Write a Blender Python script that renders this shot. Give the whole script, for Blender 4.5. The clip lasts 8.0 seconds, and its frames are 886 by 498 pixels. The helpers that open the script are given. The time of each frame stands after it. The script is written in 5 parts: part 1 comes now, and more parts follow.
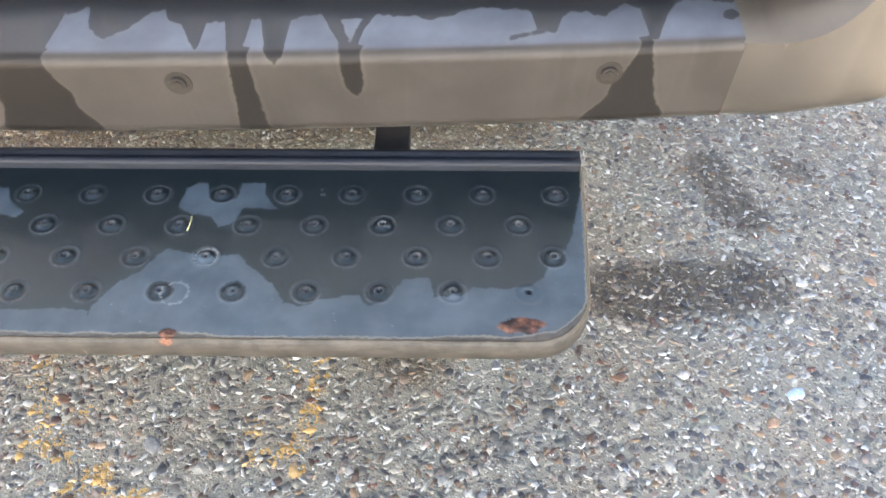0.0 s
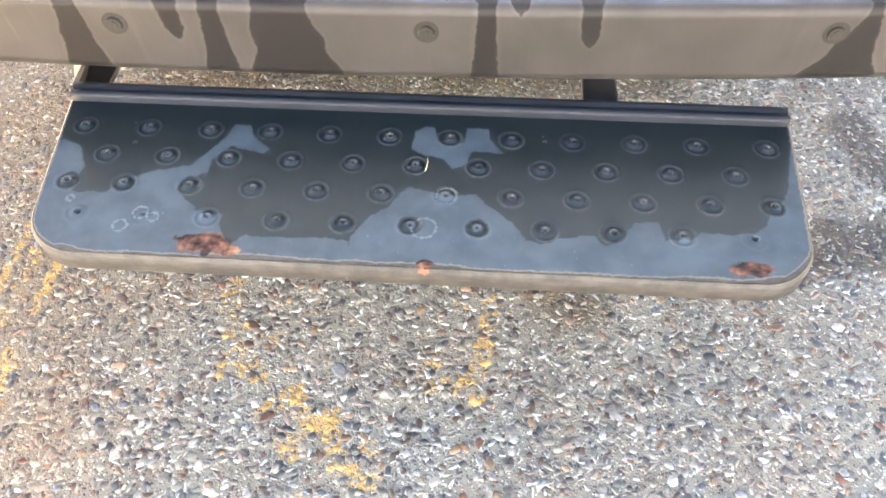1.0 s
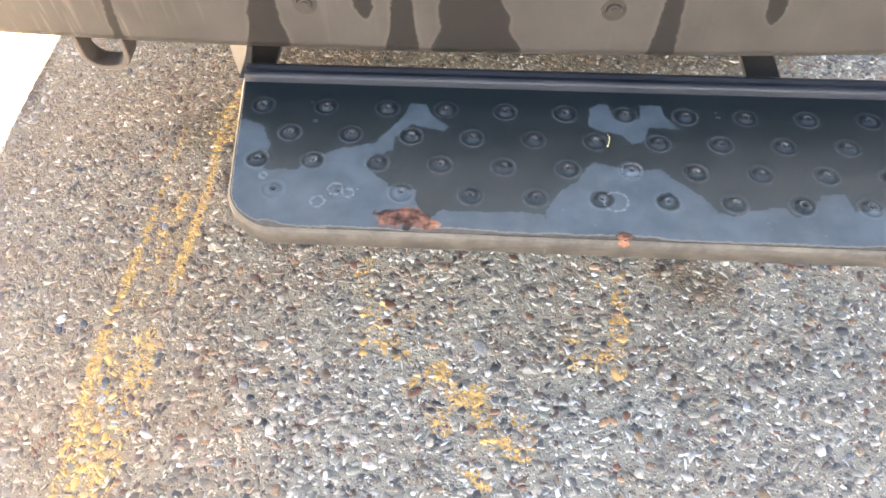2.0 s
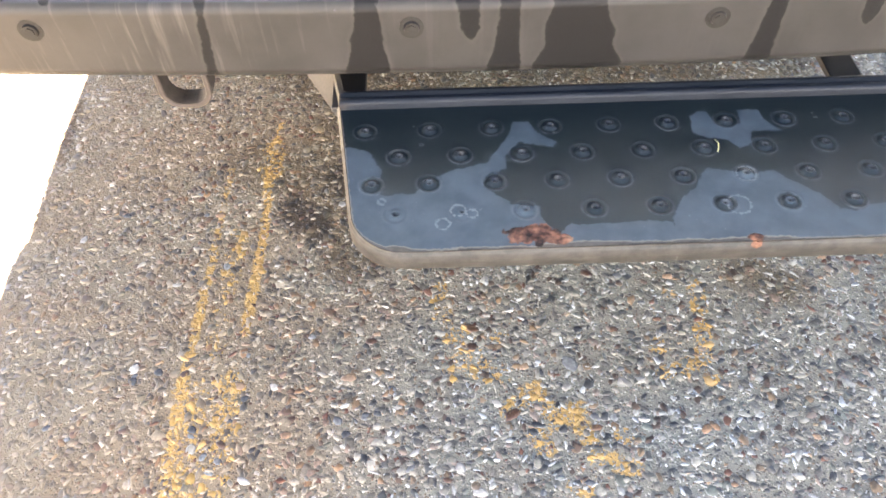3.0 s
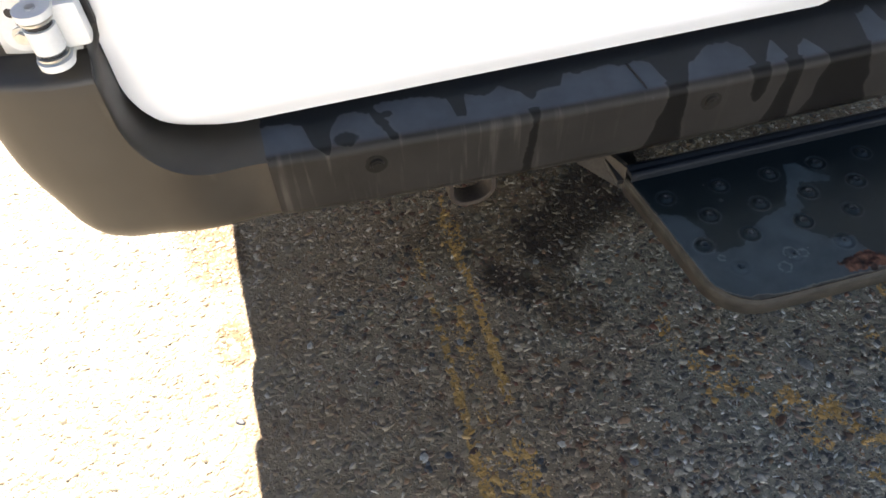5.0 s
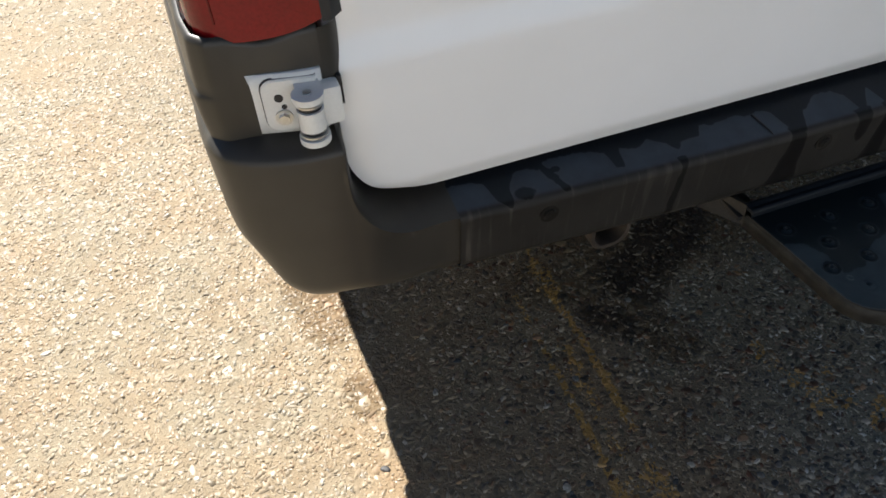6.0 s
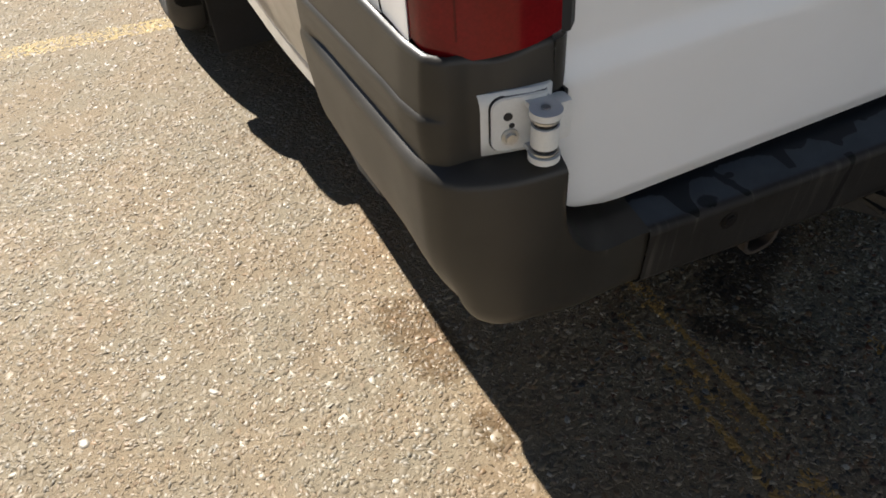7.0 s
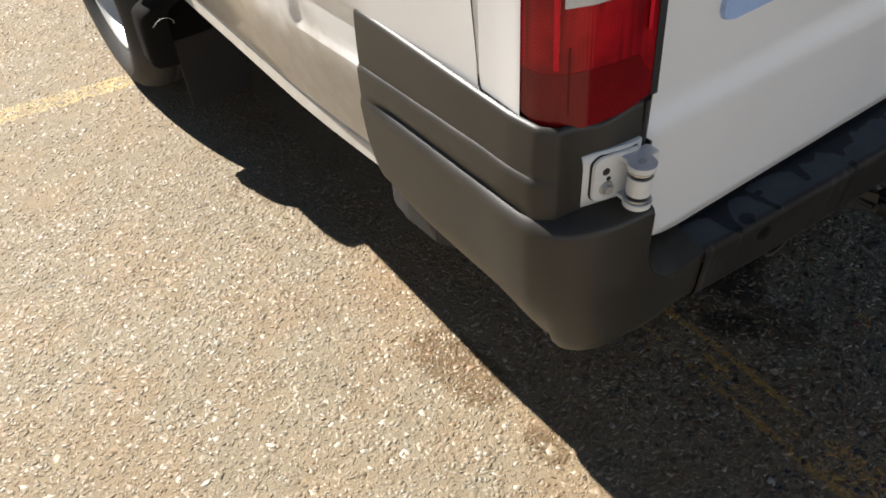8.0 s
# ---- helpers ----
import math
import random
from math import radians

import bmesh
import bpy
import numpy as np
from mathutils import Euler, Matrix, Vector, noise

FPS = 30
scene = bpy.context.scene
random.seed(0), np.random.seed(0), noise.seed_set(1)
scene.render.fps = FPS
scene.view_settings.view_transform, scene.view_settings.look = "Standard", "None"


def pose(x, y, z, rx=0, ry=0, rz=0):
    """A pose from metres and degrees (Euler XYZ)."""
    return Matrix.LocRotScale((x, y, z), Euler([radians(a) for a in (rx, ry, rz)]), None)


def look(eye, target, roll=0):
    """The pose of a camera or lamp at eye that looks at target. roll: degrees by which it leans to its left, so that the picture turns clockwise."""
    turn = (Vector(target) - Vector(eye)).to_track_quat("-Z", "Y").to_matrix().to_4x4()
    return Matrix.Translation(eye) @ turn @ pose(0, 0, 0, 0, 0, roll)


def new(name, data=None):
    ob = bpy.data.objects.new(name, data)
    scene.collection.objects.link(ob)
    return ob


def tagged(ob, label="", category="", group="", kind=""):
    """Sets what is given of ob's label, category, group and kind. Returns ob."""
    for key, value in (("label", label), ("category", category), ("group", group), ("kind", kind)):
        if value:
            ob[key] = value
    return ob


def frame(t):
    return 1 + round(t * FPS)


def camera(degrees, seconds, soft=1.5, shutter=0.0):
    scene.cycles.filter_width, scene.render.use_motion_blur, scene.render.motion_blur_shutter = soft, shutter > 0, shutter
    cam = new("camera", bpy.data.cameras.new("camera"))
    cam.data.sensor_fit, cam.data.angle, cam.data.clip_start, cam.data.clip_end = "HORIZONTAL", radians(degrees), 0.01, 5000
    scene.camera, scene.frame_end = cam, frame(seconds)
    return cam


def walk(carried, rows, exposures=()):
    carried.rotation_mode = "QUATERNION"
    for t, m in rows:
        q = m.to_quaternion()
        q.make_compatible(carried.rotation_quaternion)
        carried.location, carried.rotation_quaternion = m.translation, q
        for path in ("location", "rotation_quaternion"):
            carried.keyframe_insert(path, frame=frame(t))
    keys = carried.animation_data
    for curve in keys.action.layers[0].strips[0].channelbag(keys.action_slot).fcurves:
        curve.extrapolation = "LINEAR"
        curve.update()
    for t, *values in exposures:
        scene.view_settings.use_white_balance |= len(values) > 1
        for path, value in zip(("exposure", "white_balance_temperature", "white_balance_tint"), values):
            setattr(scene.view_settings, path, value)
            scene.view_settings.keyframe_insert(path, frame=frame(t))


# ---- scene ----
cam = camera(60.4, 8.0, soft=1.7)
PATH = [
    (0, (0.437, -0.62, 0.944), (0.421, 0.671, -0.583), -0.3),
    (0.5, (0.359, -0.636, 0.959), (0.316, 0.585, -0.624), -0.6),
    (1, (0.234, -0.673, 0.982), (0.14, 0.521, -0.619), -1.2),
    (1.5, (0.124, -0.709, 1.008), (0.016, 0.471, -0.602), -1.4),
    (2, (0.03, -0.711, 0.989), (-0.057, 0.465, -0.626), -1.4),
    (2.2, (-0.025, -0.699, 0.972), (-0.085, 0.462, -0.655), -1.1),
    (3.3, (-0.205, -0.731, 0.986), (-0.162, 0.526, -0.569), -1.6),
    (3.5, (-0.257, -0.738, 1.012), (-0.199, 0.518, -0.543), -1.9),
    (4, (-0.409, -0.732, 1.058), (-0.203, 0.505, -0.5), -2.9),
    (4.5, (-0.505, -0.69, 1.072), (-0.243, 0.539, -0.484), -3.5),
    (5, (-0.655, -0.64, 1.097), (-0.38, 0.601, -0.448), -3.6),
    (5.2, (-0.713, -0.62, 1.104), (-0.422, 0.627, -0.432), -3.4),
    (6.3, (-1.027, -0.634, 1.181), (-0.552, 0.702, -0.23), -3.6),
    (6.5, (-1.084, -0.609, 1.169), (-0.585, 0.732, -0.228), -3.8),
    (7, (-1.205, -0.496, 1.145), (-0.629, 0.824, -0.243), -4.2),
    (7.5, (-1.29, -0.437, 1.178), (-0.637, 0.847, -0.209), -4.6),
    (8, (-1.399, -0.411, 1.249), (-0.627, 0.812, -0.132), -4.8),
]
EXPOSURES = [(0.0, 5.80, 7000, 18), (1.0, 6.15, 7150, 20), (1.5, 6.16, 7150, 20), (2.2, 5.87, 7000, 20), (3.5, 5.55, 6850, 20), (4.0, 4.72, 7050, 20), (4.5, 4.1, 6800, 18), (5.0, 3.2, 6250, 14), (5.2, 2.82, 6150, 13), (6.3, 1.5, 6050, 11), (7.0, 1.18, 6100, 12), (8.0, 1.35, 6100, 12)]
walk(cam, [(t, look(eye, target, roll)) for t, eye, target, roll in PATH], EXPOSURES)

# ---- world, sun ----
SUN_WAY = Vector((0.240, -0.89, -1.0)).normalized()
world = bpy.data.worlds.new("sky")
scene.world = world
world.use_nodes = True
wt = world.node_tree
sky = wt.nodes.new("ShaderNodeTexSky")
sky.sky_type = "NISHITA"
sky.sun_disc = False
sky.dust_density, sky.ozone_density = 0.1, 1.7
sky.sun_elevation = math.asin(-SUN_WAY.z)
sky.sun_rotation = math.atan2(-SUN_WAY.x, -SUN_WAY.y)
wt.links.new(sky.outputs[0], wt.nodes["Background"].inputs[0])
wt.nodes["Background"].inputs[1].default_value = 0.0205
sun = new("sun", bpy.data.lights.new("sun", "SUN"))
sun.data.energy, sun.data.angle, sun.data.color = 5.0, radians(0.55), (1.0, 0.92, 0.79)
sun.matrix_world = look(-SUN_WAY * 20, (0, 0, 0))


# ---- node helpers ----
class Net:
    """A node material under construction."""

    def __init__(self, name):
        self.m = bpy.data.materials.new(name)
        self.m.use_nodes = True
        self.t = self.m.node_tree
        self.b = self.t.nodes["Principled BSDF"]

    def put(self, socket, value):
        if isinstance(value, bpy.types.NodeSocket):
            self.t.links.new(value, socket)
        elif isinstance(value, tuple) and len(value) == 3 and socket.type == "RGBA":
            socket.default_value = (*value, 1)
        else:
            socket.default_value = value

    def node(self, kind, ins=(), out=0, **props):
        n = self.t.nodes.new(kind)
        for k, v in props.items():
            setattr(n, k, v)
        for i, v in enumerate(ins):
            if v is not None:
                self.put(n.inputs[i], v)
        return n.outputs[out]

    def math(self, op, a, b=0.0, clamp=False):
        return self.node("ShaderNodeMath", (a, b), operation=op, use_clamp=clamp)

    def vec(self, op, a, b=None, out=0):
        return self.node("ShaderNodeVectorMath", (a, b), out=out, operation=op)

    def pos(self):
        return self.node("ShaderNodeNewGeometry", out=0)

    def island(self):
        return self.node("ShaderNodeNewGeometry", out=8)

    def noise(self, scale, detail=4.0, rough=0.55, vector=None, color=False):
        n = self.t.nodes.new("ShaderNodeTexNoise")
        self.put(n.inputs["Vector"], vector if vector is not None else self.pos())
        n.inputs["Scale"].default_value, n.inputs["Detail"].default_value, n.inputs["Roughness"].default_value = scale, detail, rough
        return n.outputs[1 if color else 0]

    def mix(self, f, a, b, mode="MIX"):
        n = self.t.nodes.new("ShaderNodeMix")
        n.data_type, n.blend_type = "RGBA", mode
        for i, v in ((0, f), (6, a), (7, b)):
            self.put(n.inputs[i], v)
        return n.outputs[2]

    def step(self, v, lo, hi, a=0.0, b=1.0):
        n = self.t.nodes.new("ShaderNodeMapRange")
        n.interpolation_type = "SMOOTHSTEP"
        for i, x in enumerate((v, lo, hi, a, b)):
            self.put(n.inputs[i], x)
        return n.outputs[0]

    def attr(self, name):
        n = self.t.nodes.new("ShaderNodeAttribute")
        n.attribute_name = name
        return n.outputs["Fac"]

    def ramp(self, v, stops, mode="LINEAR"):
        n = self.t.nodes.new("ShaderNodeValToRGB")
        n.color_ramp.interpolation = mode
        e = n.color_ramp.elements
        while len(e) < len(stops):
            e.new(0.5)
        for k, (p, c) in zip(e, stops):
            k.position, k.color = p, (*c, 1)
        self.put(n.inputs[0], v)
        return n.outputs[0]

    def capsule(self, a, b, at=None):
        """Distance on the ground from the stretch between a and b."""
        pa = self.vec("SUBTRACT", at, (*a, 0))
        ba = Vector((b[0] - a[0], b[1] - a[1], 0))
        h = self.math("MULTIPLY", self.vec("DOT_PRODUCT", pa, tuple(ba), out=1), 1 / max(ba.length_squared, 1e-6), clamp=True)
        n = self.node("ShaderNodeVectorMath", (tuple(ba), None), operation="SCALE")
        self.put(n.node.inputs["Scale"], h)
        return self.vec("LENGTH", self.vec("SUBTRACT", pa, n), out=1)

    def bump(self, height, strength=0.3, distance=0.002):
        n = self.t.nodes.new("ShaderNodeBump")
        n.inputs["Strength"].default_value, n.inputs["Distance"].default_value = strength, distance
        self.put(n.inputs["Height"], height)
        self.put(self.b.inputs["Normal"], n.outputs[0])

    def done(self, color=None, rough=None, metal=0.0, **more):
        if color is not None:
            self.put(self.b.inputs["Base Color"], color)
        if rough is not None:
            self.put(self.b.inputs["Roughness"], rough)
        self.b.inputs["Metallic"].default_value = metal
        for k, v in more.items():
            self.put(self.b.inputs[k.replace("_", " ")], v)
        return self.m


def plain(name, color, rough, metal=0.0, grain=300.0, vary=0.15, relief=0.1, **more):
    """A surface of one colour with fine grain, slow variation and light relief."""
    n = Net(name)
    slow, fine = n.noise(9.0), n.noise(grain, 3.0)
    f = n.math("ADD", n.math("MULTIPLY", slow, 0.6), n.math("MULTIPLY", fine, 0.4))
    dark, light = tuple(c * (1 - vary) for c in color), tuple(min(1, c * (1 + vary)) for c in color)
    n.bump(fine, relief, 0.0006)
    return n.done(n.mix(n.step(f, 0.3, 0.7), dark, light), n.step(slow, 0.2, 0.8, rough * 0.85, min(1, rough * 1.15)), metal, **more)


# ---- materials ----
# worn yellow paint on the ground: two ends, half width, how much wear it takes to bare it
PAINT_LINES = (
    (-.506, .25, -.511, .06, .005, .50), (-.511, .06, -.521, -.17, .006, .40), (-.521, -.17, -.518, -.27, .008, .47), (-.430, .37, -.438, .22, .007, .48), (-.438, .22, -.432, .12, .0075, .42), (-.432, .12, -.441, -.09, .0075, .38),
    (-.437, .30, -.440, .24, .022, .52), (-.475, .10, -.483, -.12, .016, .55), (-.512, -.19, -.495, -.44, .024, .52), (-.446, -.17, -.456, -.42, .018, .52), (-.48, -.20, -.48, -.42, .042, .585),
)
PAINT_WEST = (
    (-.147, -.02, -.143, -.075, .013, .505), (-.120, -.11, -.10, -.155, .022, .505), (-.125, -.165, -.11, -.17, .020, .53), (-.088, -.178, -.06, -.181, .013, .50), (-.06, -.118, -.055, -.12, .012, .505), (-.055, -.236, -.015, -.205, .013, .49),
    (-.015, -.205, .0, -.24, .013, .49), (-.015, -.278, -.008, -.29, .018, .49), (.01, -.257, .045, -.24, .014, .49), (.045, -.268, .06, -.31, .013, .49), (.06, -.31, .10, -.326, .015, .49), (.10, -.28, .106, -.285, .013, .505), (.03, -.35, .045, -.37, .016, .49),
)
PAINT_EAST = ((.257, -.038, .252, -.078, .012, .48), (.251, -.11, .238, -.165, .013, .48), (.236, -.168, .175, -.19, .012, .50), (.175, -.14, .18, -.145, .013, .50), (.212, -.05, .215, -.055, .010, .50), (.24, -.2, .245, -.2, .010, .52), (-1.02, 1.985, -4.6, 2.52, .046, .47))
PAINT = PAINT_LINES + PAINT_WEST + PAINT_EAST


def marks(n, painted=None):
    """Worn yellow paint, wet oil and rust-brown soiling on the ground, with van shade put in under the bumper: three
    masks from the place on the ground.
    """
    p = n.vec("MULTIPLY", n.pos(), (1, 1, 0))
    wob = n.vec("SUBTRACT", n.noise(7.0, 3.0, color=True, vector=p), (0.5, 0.5, 0.5))
    w = n.node("ShaderNodeVectorMath", (wob, None), operation="SCALE")
    w.node.inputs["Scale"].default_value = 0.05
    q = n.vec("MULTIPLY", n.vec("ADD", p, w), (1, 1, 0))
    worn = n.noise(75.0, 3.0, 0.6, vector=p)
    paint = painted
    if painted is None:
        fray = n.vec("SUBTRACT", n.noise(38.0, 3.0, color=True, vector=p), (0.5, 0.5, 0.5))
        f = n.node("ShaderNodeVectorMath", (fray, None), operation="SCALE")
        f.node.inputs["Scale"].default_value = 0.016
        e = n.vec("MULTIPLY", n.vec("ADD", p, f), (1, 1, 0))
        keep = n.math("ADD", n.math("MULTIPLY", n.noise(130.0, 3.0, 0.6, vector=p), 0.65), n.math("MULTIPLY", n.noise(16.0, 2.0, 0.5, vector=p), 0.35))
        for ax, ay, bx, by, r, need in PAINT:
            m = n.math("MULTIPLY", n.step(n.capsule((ax, ay), (bx, by), e), r * 0.8, r + 0.004, 1.0, 0.0), n.step(keep, need, need + 0.03))
            paint = m if paint is None else n.math("MAXIMUM", paint, m)
    damp_shade = None
    # the first patch, under the bumper, also carries the van's shade in its colour
    for a, b, r, soak in (((-0.26, 0.21), (-0.05, 0.36), 0.068, 1.0), ((0.70, 0.09), (0.92, 0.11), 0.055, 0.86), ((0.90, 0.38), (0.93, 0.25), 0.035, 0.82), ((1.04, 0.37), (1.06, 0.36), 0.02, 0.6), ((-0.39, 0.15), (-0.35, 0.11), 0.021, 1.0)):
        m = n.step(n.math("ADD", n.capsule(a, b, q), n.math("MULTIPLY", n.math("SUBTRACT", worn, 0.5), 0.03)), r * 0.7, r + 0.02, soak, 0.0)
        damp_shade = m if damp_shade is None else n.math("MAXIMUM", damp_shade, m)
    brown = None
    for a, b, r in (((-0.885, 0.46), (-0.87, 0.32), 0.058), ((-0.86, 0.17), (-0.855, 0.12), 0.022), ((-0.45, 0.28), (-0.32, 0.2), 0.065), ((-0.35, 0.34), (-0.28, 0.04), 0.05), ((-0.25, 0.32), (0.15, 0.30), 0.13), ((0.15, 0.33), (0.42, 0.36), 0.07), ((-0.35, 0.52), (0.30, 0.52), 0.11), ((0.3, 0.5), (0.56, 0.5), 0.06), ((0.34, -0.02), (0.40, -0.04), 0.03)):
        m = n.step(n.capsule(a, b, q), r * (0.8 if a[0] < -0.8 else 0.5), r + (0.010 if a[0] < -0.8 else 0.025), 1.0, 0.0)
        brown = m if brown is None else n.math("MAXIMUM", brown, m)
    return paint, damp_shade, n.math("MULTIPLY", brown, n.step(worn, 0.3, 0.6, 0.4, 1.0))


def soiled(n, color, soak=0.88, veil=0.5, sunk=0.95, painted=None):
    """Lays the ground's paint, soiling and some bounced light over a colour."""
    paint, damp_shade, brown = marks(n, painted)
    slow = n.noise(1.7, 3.0)
    color = n.mix(n.step(slow, 0.3, 0.7), n.mix(1.0, color, (0.84, 0.83, 0.82), "MULTIPLY"), color)
    east = n.node("ShaderNodeSeparateXYZ", (n.pos(),))
    drift = n.math("MULTIPLY", n.math("SUBTRACT", slow, 0.5), 0.5)
    film = n.math("MULTIPLY", n.step(n.math("ADD", east, drift), -0.95, -0.42, 1.25, 0.10), veil)
    color = n.mix(film, color, n.mix(n.noise(380.0, 3.0), (0.185, 0.148, 0.097), (0.268, 0.216, 0.144)))
    cloud, tone = n.noise(16.0, 3.0, 0.6), n.noise(5.0, 3.0, 0.5, vector=n.vec("ADD", n.pos(), (7.0, 3.0, 0.0)))
    color = n.mix(n.step(cloud, 0.42, 0.66, 0.0, 0.5), color, n.mix(1.0, color, (0.76, 0.72, 0.67), "MULTIPLY"))
    color = n.mix(n.step(tone, 0.38, 0.62), n.mix(1.0, color, (1.02, 0.985, 0.93), "MULTIPLY"), n.mix(1.0, color, (0.985, 1.015, 1.02), "MULTIPLY"))
    # tan by the shadow's edge against grey east: partly bounced sun put in the colour
    tan = n.math("MULTIPLY", n.step(east, -1.0, -0.8), n.step(n.math("ADD", east, drift), -0.5, -0.15, 1.0, 0.0))
    color = n.mix(tan, color, n.mix(1.0, color, (1.08, 0.97, 0.85), "MULTIPLY"))
    grey = n.step(n.math("ADD", east, n.math("MULTIPLY", n.math("SUBTRACT", slow, 0.5), 0.6)), -0.45, 0.1)
    color = n.mix(grey, color, n.mix(1.0, color, (0.92, 1.01, 1.12), "MULTIPLY"))
    color = n.mix(n.math("MULTIPLY", brown, soak), color, n.mix(1.0, color, (0.44, 0.355, 0.215), "MULTIPLY"))
    color = n.mix(n.math("MULTIPLY", damp_shade, sunk), color, n.mix(1.0, color, (0.20, 0.150, 0.082), "MULTIPLY"))
    ahead = n.node("ShaderNodeSeparateXYZ", (n.pos(),), out=1)
    yellow = n.mix(n.step(ahead, 0.8, 1.6), n.mix(n.noise(60.0, 3.0), (0.34, 0.18, 0.035), (0.46, 0.27, 0.06)), (0.56, 0.42, 0.16))
    return n.mix(n.math("MULTIPLY", paint, n.step(ahead, 0.8, 1.6, 0.75, 0.46)), color, yellow), damp_shade


def concrete():
    n = Net("exposed aggregate concrete")
    v = n.t.nodes.new("ShaderNodeTexVoronoi")
    v.inputs["Scale"].default_value = 230.0
    n.put(v.inputs["Vector"], n.pos())
    pick = n.node("ShaderNodeSeparateColor", (v.outputs["Color"],))
    grit = n.ramp(pick, [(0.0, (0.036, 0.032, 0.026)), (0.18, (0.110, 0.092, 0.066)), (0.35, (0.190, 0.156, 0.108)), (0.62, (0.270, 0.222, 0.150)), (0.78, (0.170, 0.098, 0.046)), (0.85, (0.500, 0.430, 0.310))], "CONSTANT")
    paste = n.mix(n.noise(420.0, 3.0), (0.130, 0.108, 0.075), (0.215, 0.179, 0.124))
    c = n.mix(n.step(v.outputs["Distance"], 0.30, 0.42, 0.8, 0.0), paste, grit)
    c, damp_shade = soiled(n, c)
    n.bump(n.math("ADD", n.step(v.outputs["Distance"], 0.1, 0.5, 1.0, 0.0), n.noise(600.0, 3.0)), 0.5, 0.002)
    return n.done(c, n.math("SUBTRACT", 0.85, n.math("MULTIPLY", damp_shade, 0.05)))


def pebbles():
    n = Net("pebble aggregate")
    c = n.ramp(n.island(), [
        (0.0, (0.040, 0.037, 0.032)), (0.045, (0.075, 0.066, 0.052)), (0.12, (0.112, 0.094, 0.067)), (0.25, (0.165, 0.136, 0.094)), (0.39, (0.150, 0.140, 0.094)), (0.46, (0.225, 0.186, 0.126)),
        (0.54, (0.190, 0.112, 0.052)), (0.60, (0.290, 0.240, 0.165)), (0.68, (0.085, 0.042, 0.020)), (0.75, (0.275, 0.185, 0.125)), (0.80, (0.340, 0.286, 0.200)), (0.88, (0.420, 0.365, 0.272)), (0.95, (0.270, 0.150, 0.065)), (0.98, (0.15, 0.050, 0.020))], "CONSTANT")
    c = n.mix(n.step(n.noise(260.0, 4.0), 0.35, 0.7), n.mix(1.0, c, (0.58, 0.585, 0.60), "MULTIPLY"), n.mix(1.0, c, (0.88, 0.885, 0.90), "MULTIPLY"))
    pick = n.math("FRACT", n.math("MULTIPLY", n.island(), 53.0))
    c = n.mix(n.math("MULTIPLY", n.math("MULTIPLY", n.step(n.attr("rim"), 0.15, 0.7), n.step(pick, 0.42, 0.47)), 0.55), c, (0.38, 0.335, 0.26))
    c, damp_shade = soiled(n, c, 0.70, 0.55, 0.85, n.attr("paint"))
    n.bump(n.noise(500.0, 4.0), 0.35, 0.001)
    gloss = n.ramp(n.math("FRACT", n.math("MULTIPLY", n.island(), 37.0)), [(0.0, (0.42, 0.42, 0.42)), (1.0, (0.82, 0.82, 0.82))])
    return n.done(c, gloss)


def chips():
    n = Net("pale flint")
    c = n.ramp(n.island(), [(0.0, (0.28, 0.24, 0.175)), (0.25, (0.36, 0.322, 0.25)), (0.6, (0.45, 0.416, 0.345)), (0.88, (0.57, 0.535, 0.465)), (0.95, (0.32, 0.21, 0.11))], "CONSTANT")
    c = n.mix(n.noise(300.0, 3.0), n.mix(1.0, c, (0.78, 0.78, 0.78), "MULTIPLY"), c)
    pick = n.math("FRACT", n.math("MULTIPLY", n.island(), 41.0))
    core = n.math("MULTIPLY", n.step(n.attr("rim"), 0.0, 0.45, 1.0, 0.0), n.step(pick, 0.5, 0.55))
    c = n.mix(n.math("MULTIPLY", core, 0.8), c, n.mix(1.0, c, (0.34, 0.35, 0.37), "MULTIPLY"))
    c, _ = soiled(n, c, 0.42, 0.24, 0.50, n.attr("paint"))
    n.bump(n.noise(400.0, 3.0), 0.3, 0.001)
    return n.done(c, 0.45)


def single_stone(name, dark, light, gloss):
    """One pebble's colour, varied from stone to stone, worn pale here and there."""
    n = Net(name)
    r = n.t.nodes.new("ShaderNodeObjectInfo").outputs["Random"]
    c = n.mix(r, dark, light)
    c = n.mix(n.step(n.noise(190.0, 4.0, 0.65), 0.42, 0.66), n.mix(1.0, c, (0.62, 0.62, 0.62), "MULTIPLY"), c)
    c = n.mix(n.step(n.noise(420.0, 3.0, 0.6), 0.62, 0.72, 0.0, 0.45), c, (0.34, 0.29, 0.21))
    n.bump(n.noise(300.0, 4.0), 0.4, 0.001)
    return n.done(c, gloss)


